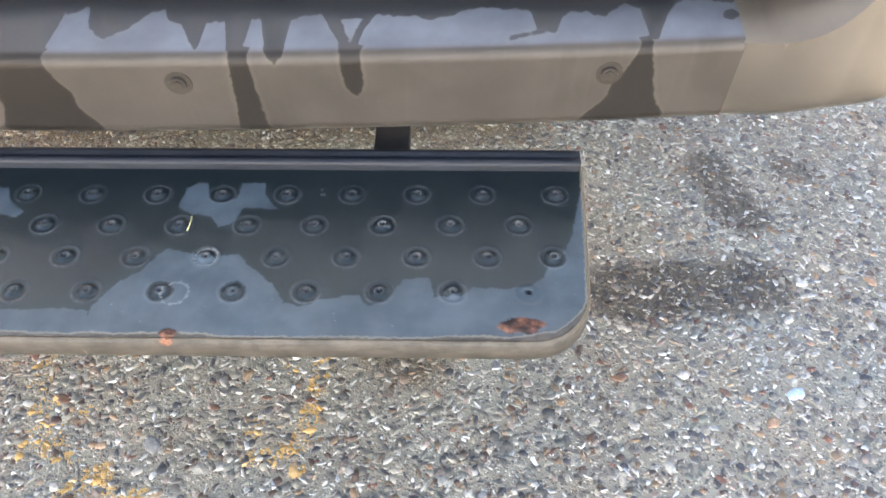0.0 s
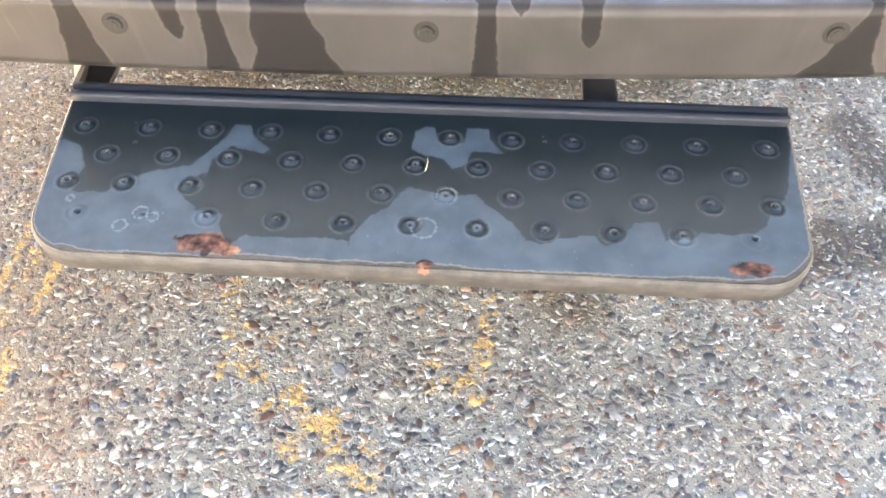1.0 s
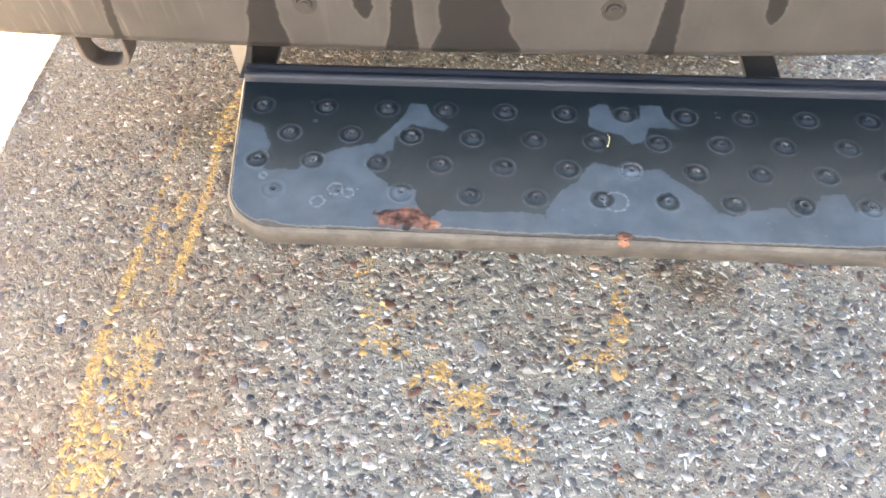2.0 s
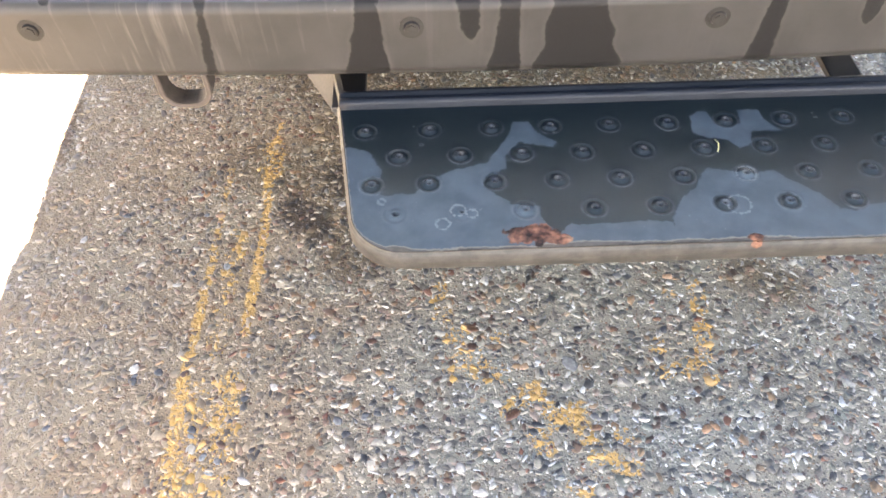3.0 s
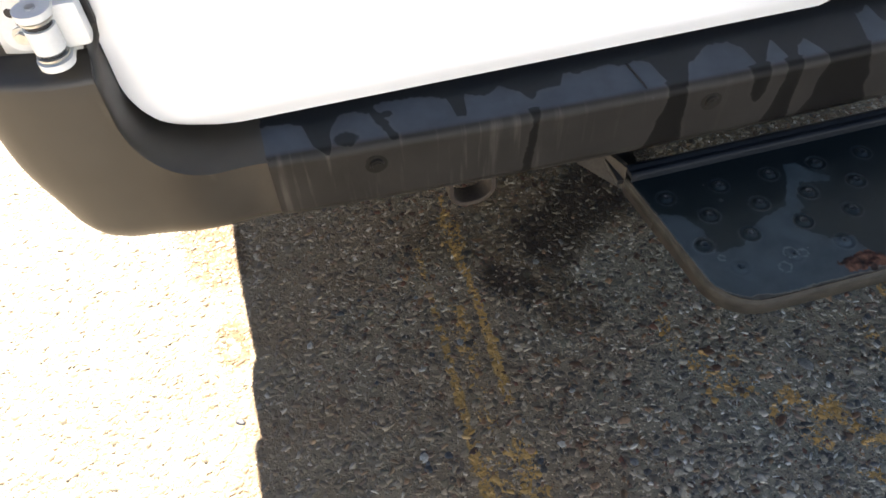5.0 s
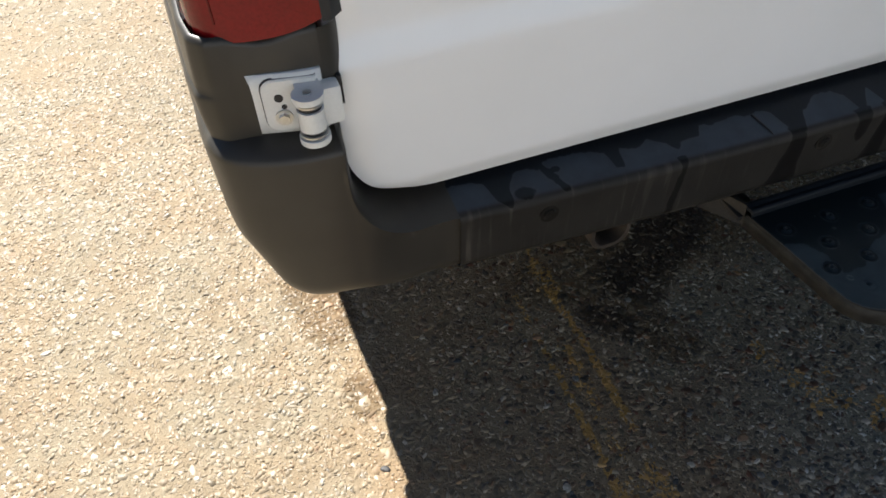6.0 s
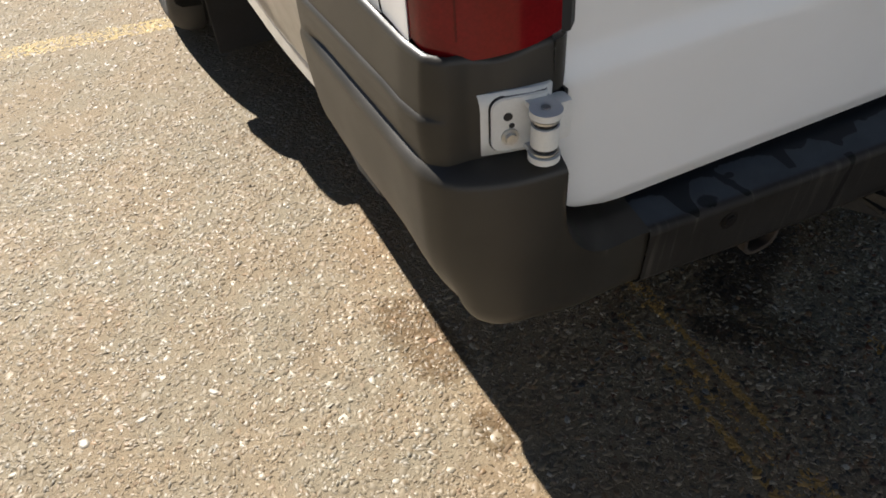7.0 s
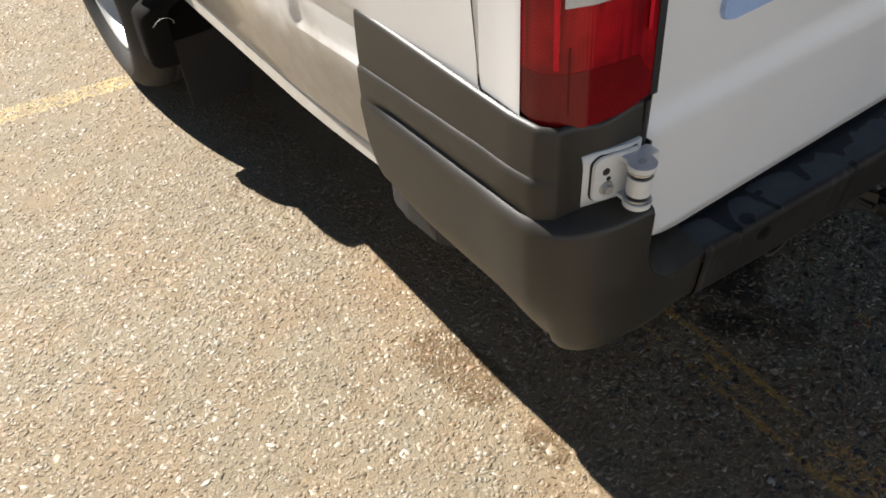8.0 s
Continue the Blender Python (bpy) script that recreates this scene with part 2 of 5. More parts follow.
def dusty_plastic(name, streaks):
    """Black bumper plastic under dry grey-tan road dust, washed dark where water ran."""
    n = Net(name)
    fine = n.noise(900.0, 2.0)
    if streaks:
        edge = n.math("ADD", n.attr("wet"), n.math("ADD", n.math("MULTIPLY", n.math("SUBTRACT", n.noise(160.0, 3.0), 0.5), 0.005), n.math("MULTIPLY", n.math("SUBTRACT", n.noise(48.0, 3.0), 0.5), 0.008)))
        wet = n.step(edge, -0.0012, 0.0012)
        rim = n.math("MULTIPLY", n.step(edge, -0.006, -0.0008), n.math("SUBTRACT", 1.0, wet))
        run = n.noise(1.0, 4.0, 0.6, vector=n.vec("MULTIPLY", n.pos(), (95, 6, 6)))
        film = n.step(n.noise(14.0, 4.0), 0.25, 0.75, 0.75, 1.1)
        broad = n.noise(1.0, 3.0, 0.5, vector=n.vec("MULTIPLY", n.pos(), (38, 3, 3)))
        run = n.math("MAXIMUM", n.step(run, 0.55, 0.76), n.math("MULTIPLY", n.step(broad, 0.60, 0.68), n.step(run, 0.35, 0.6)))
        run = n.math("MULTIPLY", run, n.step(n.node("ShaderNodeSeparateXYZ", (n.pos(),)), -0.45, -0.1, 1.0, 0.12))
        dust = n.mix(run, (0.0232, 0.0214, 0.0191), (0.056, 0.0505, 0.0440))
        # paler, bluer dust on the ledge; the sky's light there put in the colour
        dust = n.mix(n.attr("dust_sheen"), dust, n.mix(n.noise(40.0, 4.0), (0.036, 0.044, 0.056), (0.050, 0.060, 0.075)))
        dust = n.mix(n.math("MULTIPLY", rim, 0.08), dust, (0.088, 0.078, 0.068))
        dust = n.mix(1.0, dust, n.node("ShaderNodeCombineColor", (film, film, film)), "MULTIPLY")
        c = n.mix(wet, dust, n.mix(n.attr("dust_sheen"), n.mix(fine, (0.0068, 0.0063, 0.0060), (0.0115, 0.0107, 0.0099)), (0.012, 0.0135, 0.0155)))
        r = n.math("SUBTRACT", 0.52, n.math("MULTIPLY", wet, 0.08))
        n.put(n.b.inputs["IOR"], n.math("SUBTRACT", 1.27, n.math("MULTIPLY", n.math("MULTIPLY", wet, n.math("SUBTRACT", 1.0, n.attr("dust_sheen"))), 0.08)))
        # blue sky sheen put in the ledge's reflection tint
        n.put(n.b.inputs["Specular Tint"], n.mix(n.attr("dust_sheen"), (1.0, 1.0, 1.0), (0.78, 0.88, 1.0)))
    else:
        slow = n.noise(7.0, 4.0)
        c = n.mix(n.step(slow, 0.3, 0.75), (0.0245, 0.0222, 0.0182), (0.0390, 0.0350, 0.0288))
        c = n.mix(n.step(n.noise(120.0, 5.0, 0.7), 0.68, 0.76, 0.0, 0.25), c, (0.06, 0.055, 0.046))
        r = n.step(slow, 0.3, 0.7, 0.37, 0.46)
        n.b.inputs["IOR"].default_value = 1.44
        n.put(n.b.inputs["Specular Tint"], (0.96, 0.98, 1.0))
    n.bump(fine, 0.25, 0.0005)
    return n.done(c, r)


def step_paint():
    """Dark powder coat of the step: wet dark film, dry blue-grey dust patches, worn tan rim, rust where it flaked."""
    n = Net("worn black powder coat")
    jag = n.math("MULTIPLY", n.math("SUBTRACT", n.noise(130.0, 4.0), 0.5), 0.008)
    dry = n.step(n.math("ADD", n.attr("dry"), jag), -0.001, 0.001)
    film = n.noise(22.0, 4.0)
    fine = n.noise(700.0, 3.0)
    wet = n.mix(film, (0.0042, 0.0068, 0.0080), (0.0082, 0.0115, 0.0130))
    dust = n.mix(n.step(film, 0.3, 0.7), (0.020, 0.030, 0.037), (0.032, 0.045, 0.055))
    dust = n.mix(n.step(n.noise(240.0, 4.0, 0.7), 0.68, 0.74, 0.0, 0.5), dust, (0.16, 0.17, 0.18))
    c = n.mix(dry, wet, dust)
    c = n.mix(n.step(n.math("ADD", n.attr("chalk"), n.math("MULTIPLY", n.math("SUBTRACT", n.noise(260.0, 3.0), 0.55), 0.008)), -0.0002, 0.0014, 0.0, 0.36), c, (0.13, 0.145, 0.15))
    # dust rings round the dimples, brighter where their edge looks lit
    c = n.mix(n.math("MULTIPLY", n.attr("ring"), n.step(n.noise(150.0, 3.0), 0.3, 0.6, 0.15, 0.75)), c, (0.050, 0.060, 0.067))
    c = n.mix(n.math("MULTIPLY", n.attr("knob"), n.step(n.noise(420.0, 3.0), 0.35, 0.65, 0.3, 1.0)), c, (0.060, 0.062, 0.060))
    # near black in the dimples' pits: the holes' shade put in the colour
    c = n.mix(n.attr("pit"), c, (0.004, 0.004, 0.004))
    bare = n.math("ADD", n.attr("rim"), n.math("MULTIPLY", n.math("SUBTRACT", n.noise(180.0, 4.0), 0.5), 0.006))
    c = n.mix(n.step(bare, -0.0005, 0.0005), c, n.mix(n.step(n.noise(45.0, 5.0, 0.65), 0.35, 0.65), (0.024, 0.0222, 0.0192), (0.043, 0.039, 0.033)))
    c = n.mix(n.math("MULTIPLY", n.step(bare, -0.0016, -0.0002), n.step(bare, 0.0004, 0.0018, 0.55, 0.0)), c, (0.115, 0.104, 0.088))
    rusty = n.step(n.math("ADD", n.attr("rust"), n.math("MULTIPLY", n.math("SUBTRACT", n.noise(95.0, 5.0), 0.5), 0.02)), -0.001, 0.0015)
    c = n.mix(rusty, c, n.ramp(n.noise(60.0, 4.0), [(0.38, (0.012, 0.008, 0.007)), (0.48, (0.042, 0.020, 0.014)), (0.62, (0.115, 0.056, 0.034)), (0.78, (0.18, 0.108, 0.070))]))
    r = n.math("ADD", n.math("ADD", 0.33, n.math("MULTIPLY", dry, 0.2)), n.math("MULTIPLY", rusty, 0.4))
    n.b.inputs["IOR"].default_value = 1.275
    n.put(n.b.inputs["Specular Tint"], (0.70, 0.86, 0.98))
    n.bump(n.math("ADD", fine, n.math("MULTIPLY", rusty, n.noise(300.0, 4.0))), 0.25, 0.0008)
    return n.done(c, r)


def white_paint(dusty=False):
    n = Net("white van paint, dusty and shaded low" if dusty else "white van paint")
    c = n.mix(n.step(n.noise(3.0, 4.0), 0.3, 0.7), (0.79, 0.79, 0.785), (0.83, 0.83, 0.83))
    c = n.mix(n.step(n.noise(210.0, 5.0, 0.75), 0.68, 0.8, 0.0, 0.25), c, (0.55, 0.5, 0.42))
    if dusty:   # road dust, and the low panels' dimmer light put in the colour
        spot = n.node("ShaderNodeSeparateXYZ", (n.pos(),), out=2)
        dirt_shade = n.math("MULTIPLY", n.step(n.math("ADD", spot, n.math("MULTIPLY", n.math("SUBTRACT", n.noise(9.0, 4.0), 0.5), 0.16)), 0.66, 0.74, 1.0, 0.0), n.step(n.noise(22.0, 5.0, 0.6), 0.25, 0.75, 0.70, 0.92))
        dirt_shade = n.math("MULTIPLY", dirt_shade, n.step(spot, 0.508, 0.517, 0.86, 1.0))
        c = n.mix(dirt_shade, c, n.mix(n.noise(500.0, 2.0), (0.27, 0.238, 0.19), (0.36, 0.322, 0.265)))
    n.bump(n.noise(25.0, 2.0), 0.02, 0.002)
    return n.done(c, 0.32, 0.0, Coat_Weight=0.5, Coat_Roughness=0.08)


def red_lens():
    n = Net("red lamp plastic")
    p = n.pos()
    rib = n.node("ShaderNodeTexWave", (n.vec("ADD", p, n.vec("MULTIPLY", p, (0, 1, 0))), 75.0, 0.0), out=1, wave_type="BANDS", bands_direction="X")
    net = n.node("ShaderNodeTexChecker", (n.vec("MULTIPLY", p, (1, 0.3, 1)), (0, 0, 0), (1, 1, 1), 420.0), out=1)
    c = n.mix(n.step(n.noise(16.0, 3.0), 0.3, 0.7), (0.24, 0.005, 0.009), (0.46, 0.009, 0.015))
    c = n.mix(n.math("MULTIPLY", net, 0.25), c, (0.10, 0.002, 0.004))
    c = n.mix(n.step(n.noise(1.0, 2.0, vector=n.vec("MULTIPLY", p, (55, 55, 4))), 0.5, 0.66, 0.0, 0.6), c, (0.09, 0.002, 0.004))
    n.bump(rib, 0.1, 0.001)
    return n.done(c, 0.14, 0.0, IOR=1.38)


def tyre_rubber():
    return plain("tyre rubber", (0.028, 0.027, 0.026), 0.75, vary=0.3, relief=0.3)


GROUND, PEBBLE, CHIP = concrete(), pebbles(), chips()
STONES = {"dark": single_stone("dark pebble", (0.026, 0.026, 0.027), (0.060, 0.057, 0.054), 0.6), "brown": single_stone("brown pebble", (0.062, 0.026, 0.012), (0.125, 0.062, 0.028), 0.5),
          "orange": single_stone("orange pebble", (0.22, 0.12, 0.055), (0.34, 0.215, 0.125), 0.6), "white": single_stone("white flint", (0.29, 0.26, 0.20), (0.44, 0.40, 0.33), 0.5),
          "grey": single_stone("grey pebble", (0.10, 0.10, 0.095), (0.19, 0.185, 0.17), 0.6), "blue": single_stone("pale blue stone", (0.33, 0.42, 0.52), (0.36, 0.45, 0.54), 0.5)}
BUMPER, CORNER, STEP = dusty_plastic("dusty bumper plastic", True), dusty_plastic("black bumper plastic", False), step_paint()
WHITE, RED, RUBBER = white_paint(), red_lens(), tyre_rubber()
SEAL = plain("black rubber seal", (0.012, 0.012, 0.013), 0.6)
UNDER = plain("dark underbody", (0.03, 0.028, 0.026), 0.8, vary=0.4)
HINGE = plain("white enamel", (0.66, 0.66, 0.64), 0.38, vary=0.06)
ZINC = plain("zinc plated steel", (0.55, 0.55, 0.53), 0.35, 0.8)
STEEL = plain("silver wheel paint", (0.62, 0.62, 0.60), 0.35, 0.35, vary=0.1)
IRON = plain("rusty iron", (0.036, 0.027, 0.020), 0.7, 0.2, vary=0.4, relief=0.5)
DIRTY = plain("tan dusty black steel", (0.042, 0.036, 0.028), 0.7, vary=0.35, relief=0.3)
BLACK = plain("black coated steel", (0.022, 0.021, 0.020), 0.5, vary=0.3)
CLEAR = plain("clear lamp plastic", (0.55, 0.55, 0.54), 0.15, vary=0.1, Coat_Weight=1.0)
BLUE = plain("faded blue vinyl", (0.34, 0.47, 0.74), 0.45, vary=0.1)
GLASS = plain("dark window glass", (0.02, 0.022, 0.024), 0.05, vary=0.1)
DARKBOLT = plain("dull bolt steel", (0.014, 0.0125, 0.0105), 0.65, 0.0, vary=0.3, IOR=1.25)
BRIGHT = plain("bright red reflector", (0.66, 0.012, 0.026), 0.3, vary=0.2, IOR=1.3)
DARKRED = plain("dark red lamp plastic", (0.10, 0.003, 0.004), 0.2, vary=0.2, relief=0.0, IOR=1.4)
DEEP = plain("deep red lamp plastic", (0.165, 0.005, 0.007), 0.12, vary=0.25, relief=0.0, IOR=1.4)
BLACKLIP = plain("satin black steel", (0.0095, 0.0115, 0.0145), 0.5, vary=0.25, IOR=1.24)
ARCH = plain("matt black plastic", (0.007, 0.0068, 0.0064), 0.85, vary=0.3, IOR=1.2)
# blue-grey, so the unseen wall's sunlit bounce stays neutral on the van
PLASTER = plain("blue-grey bounce wall", (0.31, 0.347, 0.40), 0.85, grain=60.0, vary=0.08, relief=0.3)
FLAP = plain("dusty rubber sheet", (0.017, 0.015, 0.0135), 0.85, vary=0.3)
GRASS = plain("dry straw", (0.32, 0.29, 0.13), 0.7)


# ---- mesh helpers ----
def mesh_object(name, verts, faces, material, parent=None, label="", smooth=True, attrs=None):
    me = bpy.data.meshes.new(name)
    me.from_pydata([tuple(v) for v in verts], [], faces)
    me.materials.append(material)
    if smooth:
        me.shade_smooth()
    for k, v in (attrs or {}).items():
        me.attributes.new(k, "FLOAT", "POINT").data.foreach_set("value", np.ascontiguousarray(v, np.float32))
    ob = new(name, me)
    ob.parent = parent
    return tagged(ob, label)


def part(name, bm, material, parent, label="", smooth=False):
    """Links a bmesh as one mesh object under a thing or a part."""
    me = bpy.data.meshes.new(name)
    bmesh.ops.recalc_face_normals(bm, faces=bm.faces)
    bm.to_mesh(me)
    bm.free()
    me.materials.append(material)
    if smooth:
        me.shade_smooth()
        me.set_sharp_from_angle(angle=radians(40))
    ob = new(name, me)
    ob.parent = parent
    return tagged(ob, label)


def grid(P, flip=False, cut=None):
    """Vertices and quads of a grid of points (rows, columns, 3); cut: a mask of faces to leave out. Faces with no area are dropped."""
    m, n, _ = P.shape
    idx = np.arange(m * n).reshape(m, n)
    q = np.stack([idx[:-1, :-1], idx[:-1, 1:], idx[1:, 1:], idx[1:, :-1]], -1)
    if cut is not None:
        q = q[~cut]
    q = q.reshape(-1, 4)
    V = P.reshape(-1, 3)
    d1, d2 = V[q[:, 2]] - V[q[:, 0]], V[q[:, 3]] - V[q[:, 1]]
    q = q[np.linalg.norm(np.cross(d1, d2), axis=1) > 1e-9]
    if flip:
        q = q[:, ::-1]
    return V, q.tolist()


def border(m, n):
    """Indices round the edge of a grid."""
    i = np.arange(m * n).reshape(m, n)
    return np.concatenate([i[0, :-1], i[:-1, -1], i[-1, :0:-1], i[:0:-1, 0]])


def slab(name, P, back, material, parent, label="", attrs=None):
    """A sheet of points with its edge turned back by a vector, closed behind, so that it has thickness."""
    m, n, _ = P.shape
    V, F = grid(P)
    ring = border(m, n)
    k, r = len(V), len(ring)
    roll = V[ring] + np.array(back) * 0.15
    V = np.concatenate([V, roll, V[ring] + np.array(back)])
    for j in range(r):
        a, b = ring[j], ring[(j + 1) % r]
        c, d = k + j, k + (j + 1) % r
        F.append([int(b), int(a), c, d])
        F.append([d, c, c + r, d + r])
    F.append([k + r + j for j in range(r)])
    attrs = {key: np.concatenate([v, v[ring], v[ring]]) for key, v in (attrs or {}).items()}
    return mesh_object(name, V, F, material, parent, label, attrs=attrs)


def box(bm, lo, hi, bevel=0.0, turn=None):
    made = bmesh.ops.create_cube(bm, size=1)["verts"]
    c, s = [(a + b) / 2 for a, b in zip(lo, hi)], [b - a for a, b in zip(lo, hi)]
    bmesh.ops.transform(bm, matrix=(turn or Matrix()) @ Matrix.Translation(c) @ Matrix.Diagonal((*s, 1)), verts=made)
    if bevel:
        edges = list({e for v in made for e in v.link_edges})
        bmesh.ops.bevel(bm, geom=edges, offset=bevel, segments=2, affect="EDGES", profile=0.6)
    return bm


def rod(bm, a, b, r, sides=20, r2=None):
    a, b = Vector(a), Vector(b)
    m = Matrix.Translation((a + b) / 2) @ (b - a).to_track_quat("Z", "Y").to_matrix().to_4x4()
    bmesh.ops.create_cone(bm, cap_ends=True, segments=sides, radius1=r, radius2=r if r2 is None else r2, depth=(b - a).length, matrix=m)
    return bm


def tube(points, r, sides=12):
    """Vertices and faces of a bent round bar."""
    pts = [Vector(p) for p in points]
    V, F = [], []
    for i, p in enumerate(pts):
        way = (pts[min(i + 1, len(pts) - 1)] - pts[max(i - 1, 0)]).to_track_quat("Z", "Y")
        for j in range(sides):
            a = 2 * math.pi * j / sides
            V.append(p + way @ Vector((r * math.cos(a), r * math.sin(a), 0)))
    for i in range(len(pts) - 1):
        for j in range(sides):
            k = (j + 1) % sides
            F.append([i * sides + j, i * sides + k, (i + 1) * sides + k, (i + 1) * sides + j])
    F += [list(range(sides))[::-1], [(len(pts) - 1) * sides + j for j in range(sides)]]
    return V, F


def lathe(name, profile, sides, material, parent, label=""):
    """Turns (radius, x) pairs round the x axis."""
    a = np.linspace(0, 2 * np.pi, sides + 1)
    P = np.array([[(x, r * math.cos(t), r * math.sin(t)) for t in a] for r, x in profile])
    V, F = grid(P)
    return mesh_object(name, V, F, material, parent, label)


def signed(px, py, poly):
    """Signed distance to a closed outline, inside positive."""
    p = np.array(poly)
    d, inside = np.full(px.shape, 9.0), np.zeros(px.shape, bool)
    for (ax, ay), (bx, by) in zip(p, np.roll(p, -1, 0)):
        h = np.clip(((px - ax) * (bx - ax) + (py - ay) * (by - ay)) / ((bx - ax) ** 2 + (by - ay) ** 2 + 1e-12), 0, 1)
        d = np.minimum(d, np.hypot(px - ax - h * (bx - ax), py - ay - h * (by - ay)))
        if by != ay:
            inside ^= ((ay > py) != (by > py)) & (px < (bx - ax) * (py - ay) / (by - ay) + ax)
    return np.where(inside, d, -d)


def ss(x, a, b):
    t = np.clip((x - a) / (b - a), 0, 1)
    return t * t * (3 - 2 * t)


# ---- ground ----
def ground():
    bm = bmesh.new()
    s = 400
    bmesh.ops.create_grid(bm, x_segments=40, y_segments=40, size=s)
    g = part("ground", bm, GROUND, None, "pale exposed aggregate concrete yard with worn yellow paint")
    return tagged(g, category="ground", kind="structure")


def painted(rng, X, Y, share):
    """Which stones at X, Y still carry yellow paint."""
    p = np.zeros(len(X))
    for ax, ay, bx, by, r, need in PAINT:
        dx, dy = bx - ax, by - ay
        h = np.clip(((X - ax) * dx + (Y - ay) * dy) / max(dx * dx + dy * dy, 1e-9), 0, 1)
        d = np.hypot(X - ax - h * dx, Y - ay - h * dy)
        p = np.maximum(p, np.where((d < r) & (rng.random(len(X)) < share * (1.6 if need < 0.45 else 0.8)), 1.0, 0.0))
    return p


def aggregate(rng, beds, k, thin=(0.32, 1.0), jag=(0.68, 1.18), lift=1.0):
    """Stones set in the concrete, half sunk: places, outlines and triangles. k: corners of each."""
    X, Y, R = [], [], []
    for x0, x1, y0, y1, count, lo, hi in beds:
        X.append(rng.uniform(x0, x1, count)), Y.append(rng.uniform(y0, y1, count))
        R.append(lo + (hi - lo) * rng.random(count) ** 1.8)
    X, Y, R = map(np.concatenate, (X, Y, R))
    N = len(X)
    turn, squash = rng.uniform(0, 2 * np.pi, N), rng.uniform(*thin, N)
    ang = np.linspace(0, 2 * np.pi, k, endpoint=False)[None] + rng.uniform(-0.3, 0.3, (N, k))
    rad = R[:, None] * rng.uniform(*jag, (N, k))
    lx, ly = rad * np.cos(ang), rad * np.sin(ang) * squash[:, None]
    gx = X[:, None] + lx * np.cos(turn)[:, None] - ly * np.sin(turn)[:, None]
    gy = Y[:, None] + lx * np.sin(turn)[:, None] + ly * np.cos(turn)[:, None]
    top = np.minimum(R, 0.008) * rng.uniform(0.02, 0.24, N) * lift
    tip = rng.normal(0, 0.13, (N, 2))
    V = np.zeros((N, 2 * k, 3))
    V[:, :k, 0], V[:, :k, 1], V[:, :k, 2] = gx, gy, -0.0006
    f = 0.74
    V[:, k:, 0], V[:, k:, 1] = X[:, None] + (gx - X[:, None]) * f, Y[:, None] + (gy - Y[:, None]) * f
    V[:, k:, 2] = top[:, None] + (V[:, k:, 0] - X[:, None]) * tip[:, :1] + (V[:, k:, 1] - Y[:, None]) * tip[:, 1:]
    T = []
    for j in range(k):
        n = (j + 1) % k
        T += [(j, n, k + n), (j, k + n, k + j)]
    T += [(k, k + j, k + j + 1) for j in range(1, k - 1)]
    T = (np.arange(N)[:, None, None] * 2 * k + np.array(T)[None]).reshape(-1, 3)
    rim = np.tile(np.r_[np.ones(k), np.zeros(k)], N)
    return V.reshape(-1, 3), T, rim, np.repeat(painted(rng, X, Y, 0.4), 2 * k)


def stone_sheet(name, sets, material, label):
    """Joins sets of stones into one mesh."""
    at = np.cumsum([0] + [len(s[0]) for s in sets])
    V, T = np.concatenate([s[0] for s in sets]), np.concatenate([s[1] + a for s, a in zip(sets, at)])
    me = bpy.data.meshes.new(name)
    me.vertices.add(len(V))
    me.vertices.foreach_set("co", V.reshape(-1).astype(np.float32))
    me.loops.add(T.size)
    me.loops.foreach_set("vertex_index", T.reshape(-1).astype(np.int32))
    me.polygons.add(len(T))
    me.polygons.foreach_set("loop_start", np.arange(0, T.size, 3, dtype=np.int32))
    me.update(calc_edges=True)
    for j, key in ((2, "rim"), (3, "paint")):
        me.attributes.new(key, "FLOAT", "POINT").data.foreach_set("value", np.concatenate([s[j] for s in sets]).astype(np.float32))
    me.materials.append(material)
    tagged(new(name, me), label, "gravel", kind="stuff")


def stones():
    rng = np.random.default_rng(4)
    coarse = aggregate(rng, ((-0.75, 1.35, -0.55, 0.75, 40000, 0.0030, 0.0105), (-0.75, 1.35, 0.75, 1.2, 4000, 0.0035, 0.009), (-0.75, 1.35, -0.5, 0.75, 2600, 0.008, 0.0135)), 7, (0.32, 0.95), (0.6, 1.22), 0.8)
    west = aggregate(rng, ((-1.75, -0.75, -0.55, 0.75, 24000, 0.0030, 0.0105), (-1.75, -0.75, 0.75, 1.5, 12000, 0.004, 0.012), (-2.4, -0.75, 1.5, 3.4, 21000, 0.0050, 0.0135),
                           (-2.4, -1.75, -0.2, 1.5, 8000, 0.0035, 0.0105), (-1.7, -0.75, -0.5, 1.2, 700, 0.009, 0.014)), 6, (0.32, 0.9), (0.45, 1.3), 0.85)
    fine = aggregate(rng, ((-1.6, 1.25, -0.5, 0.6, 34000, 0.0014, 0.0034),), 5)
    stone_sheet("aggregate", (coarse, west, fine), PEBBLE, "mixed grey, cream and brown stones set in concrete")
    slivers = aggregate(rng, ((-0.75, 1.3, -0.5, 0.65, 11000, 0.0026, 0.0082), (-0.75, 1.3, -0.5, 0.65, 350, 0.008, 0.011)), 6, (0.18, 0.6), (0.5, 1.25))
    slivers[0][:, 2] += 0.0004
    pale = aggregate(rng, ((-1.75, -0.75, -0.4, 1.4, 6800, 0.0030, 0.0105), (-1.75, -0.6, -0.5, 1.0, 150, 0.010, 0.015), (-0.97, -0.79, 0.22, 0.53, 260, 0.004, 0.010)), 6, (0.35, 0.9), (0.5, 1.25), 1.1)
    stone_sheet("flint_chips", (slivers, pale), CHIP, "pale slivers of flint in the concrete")


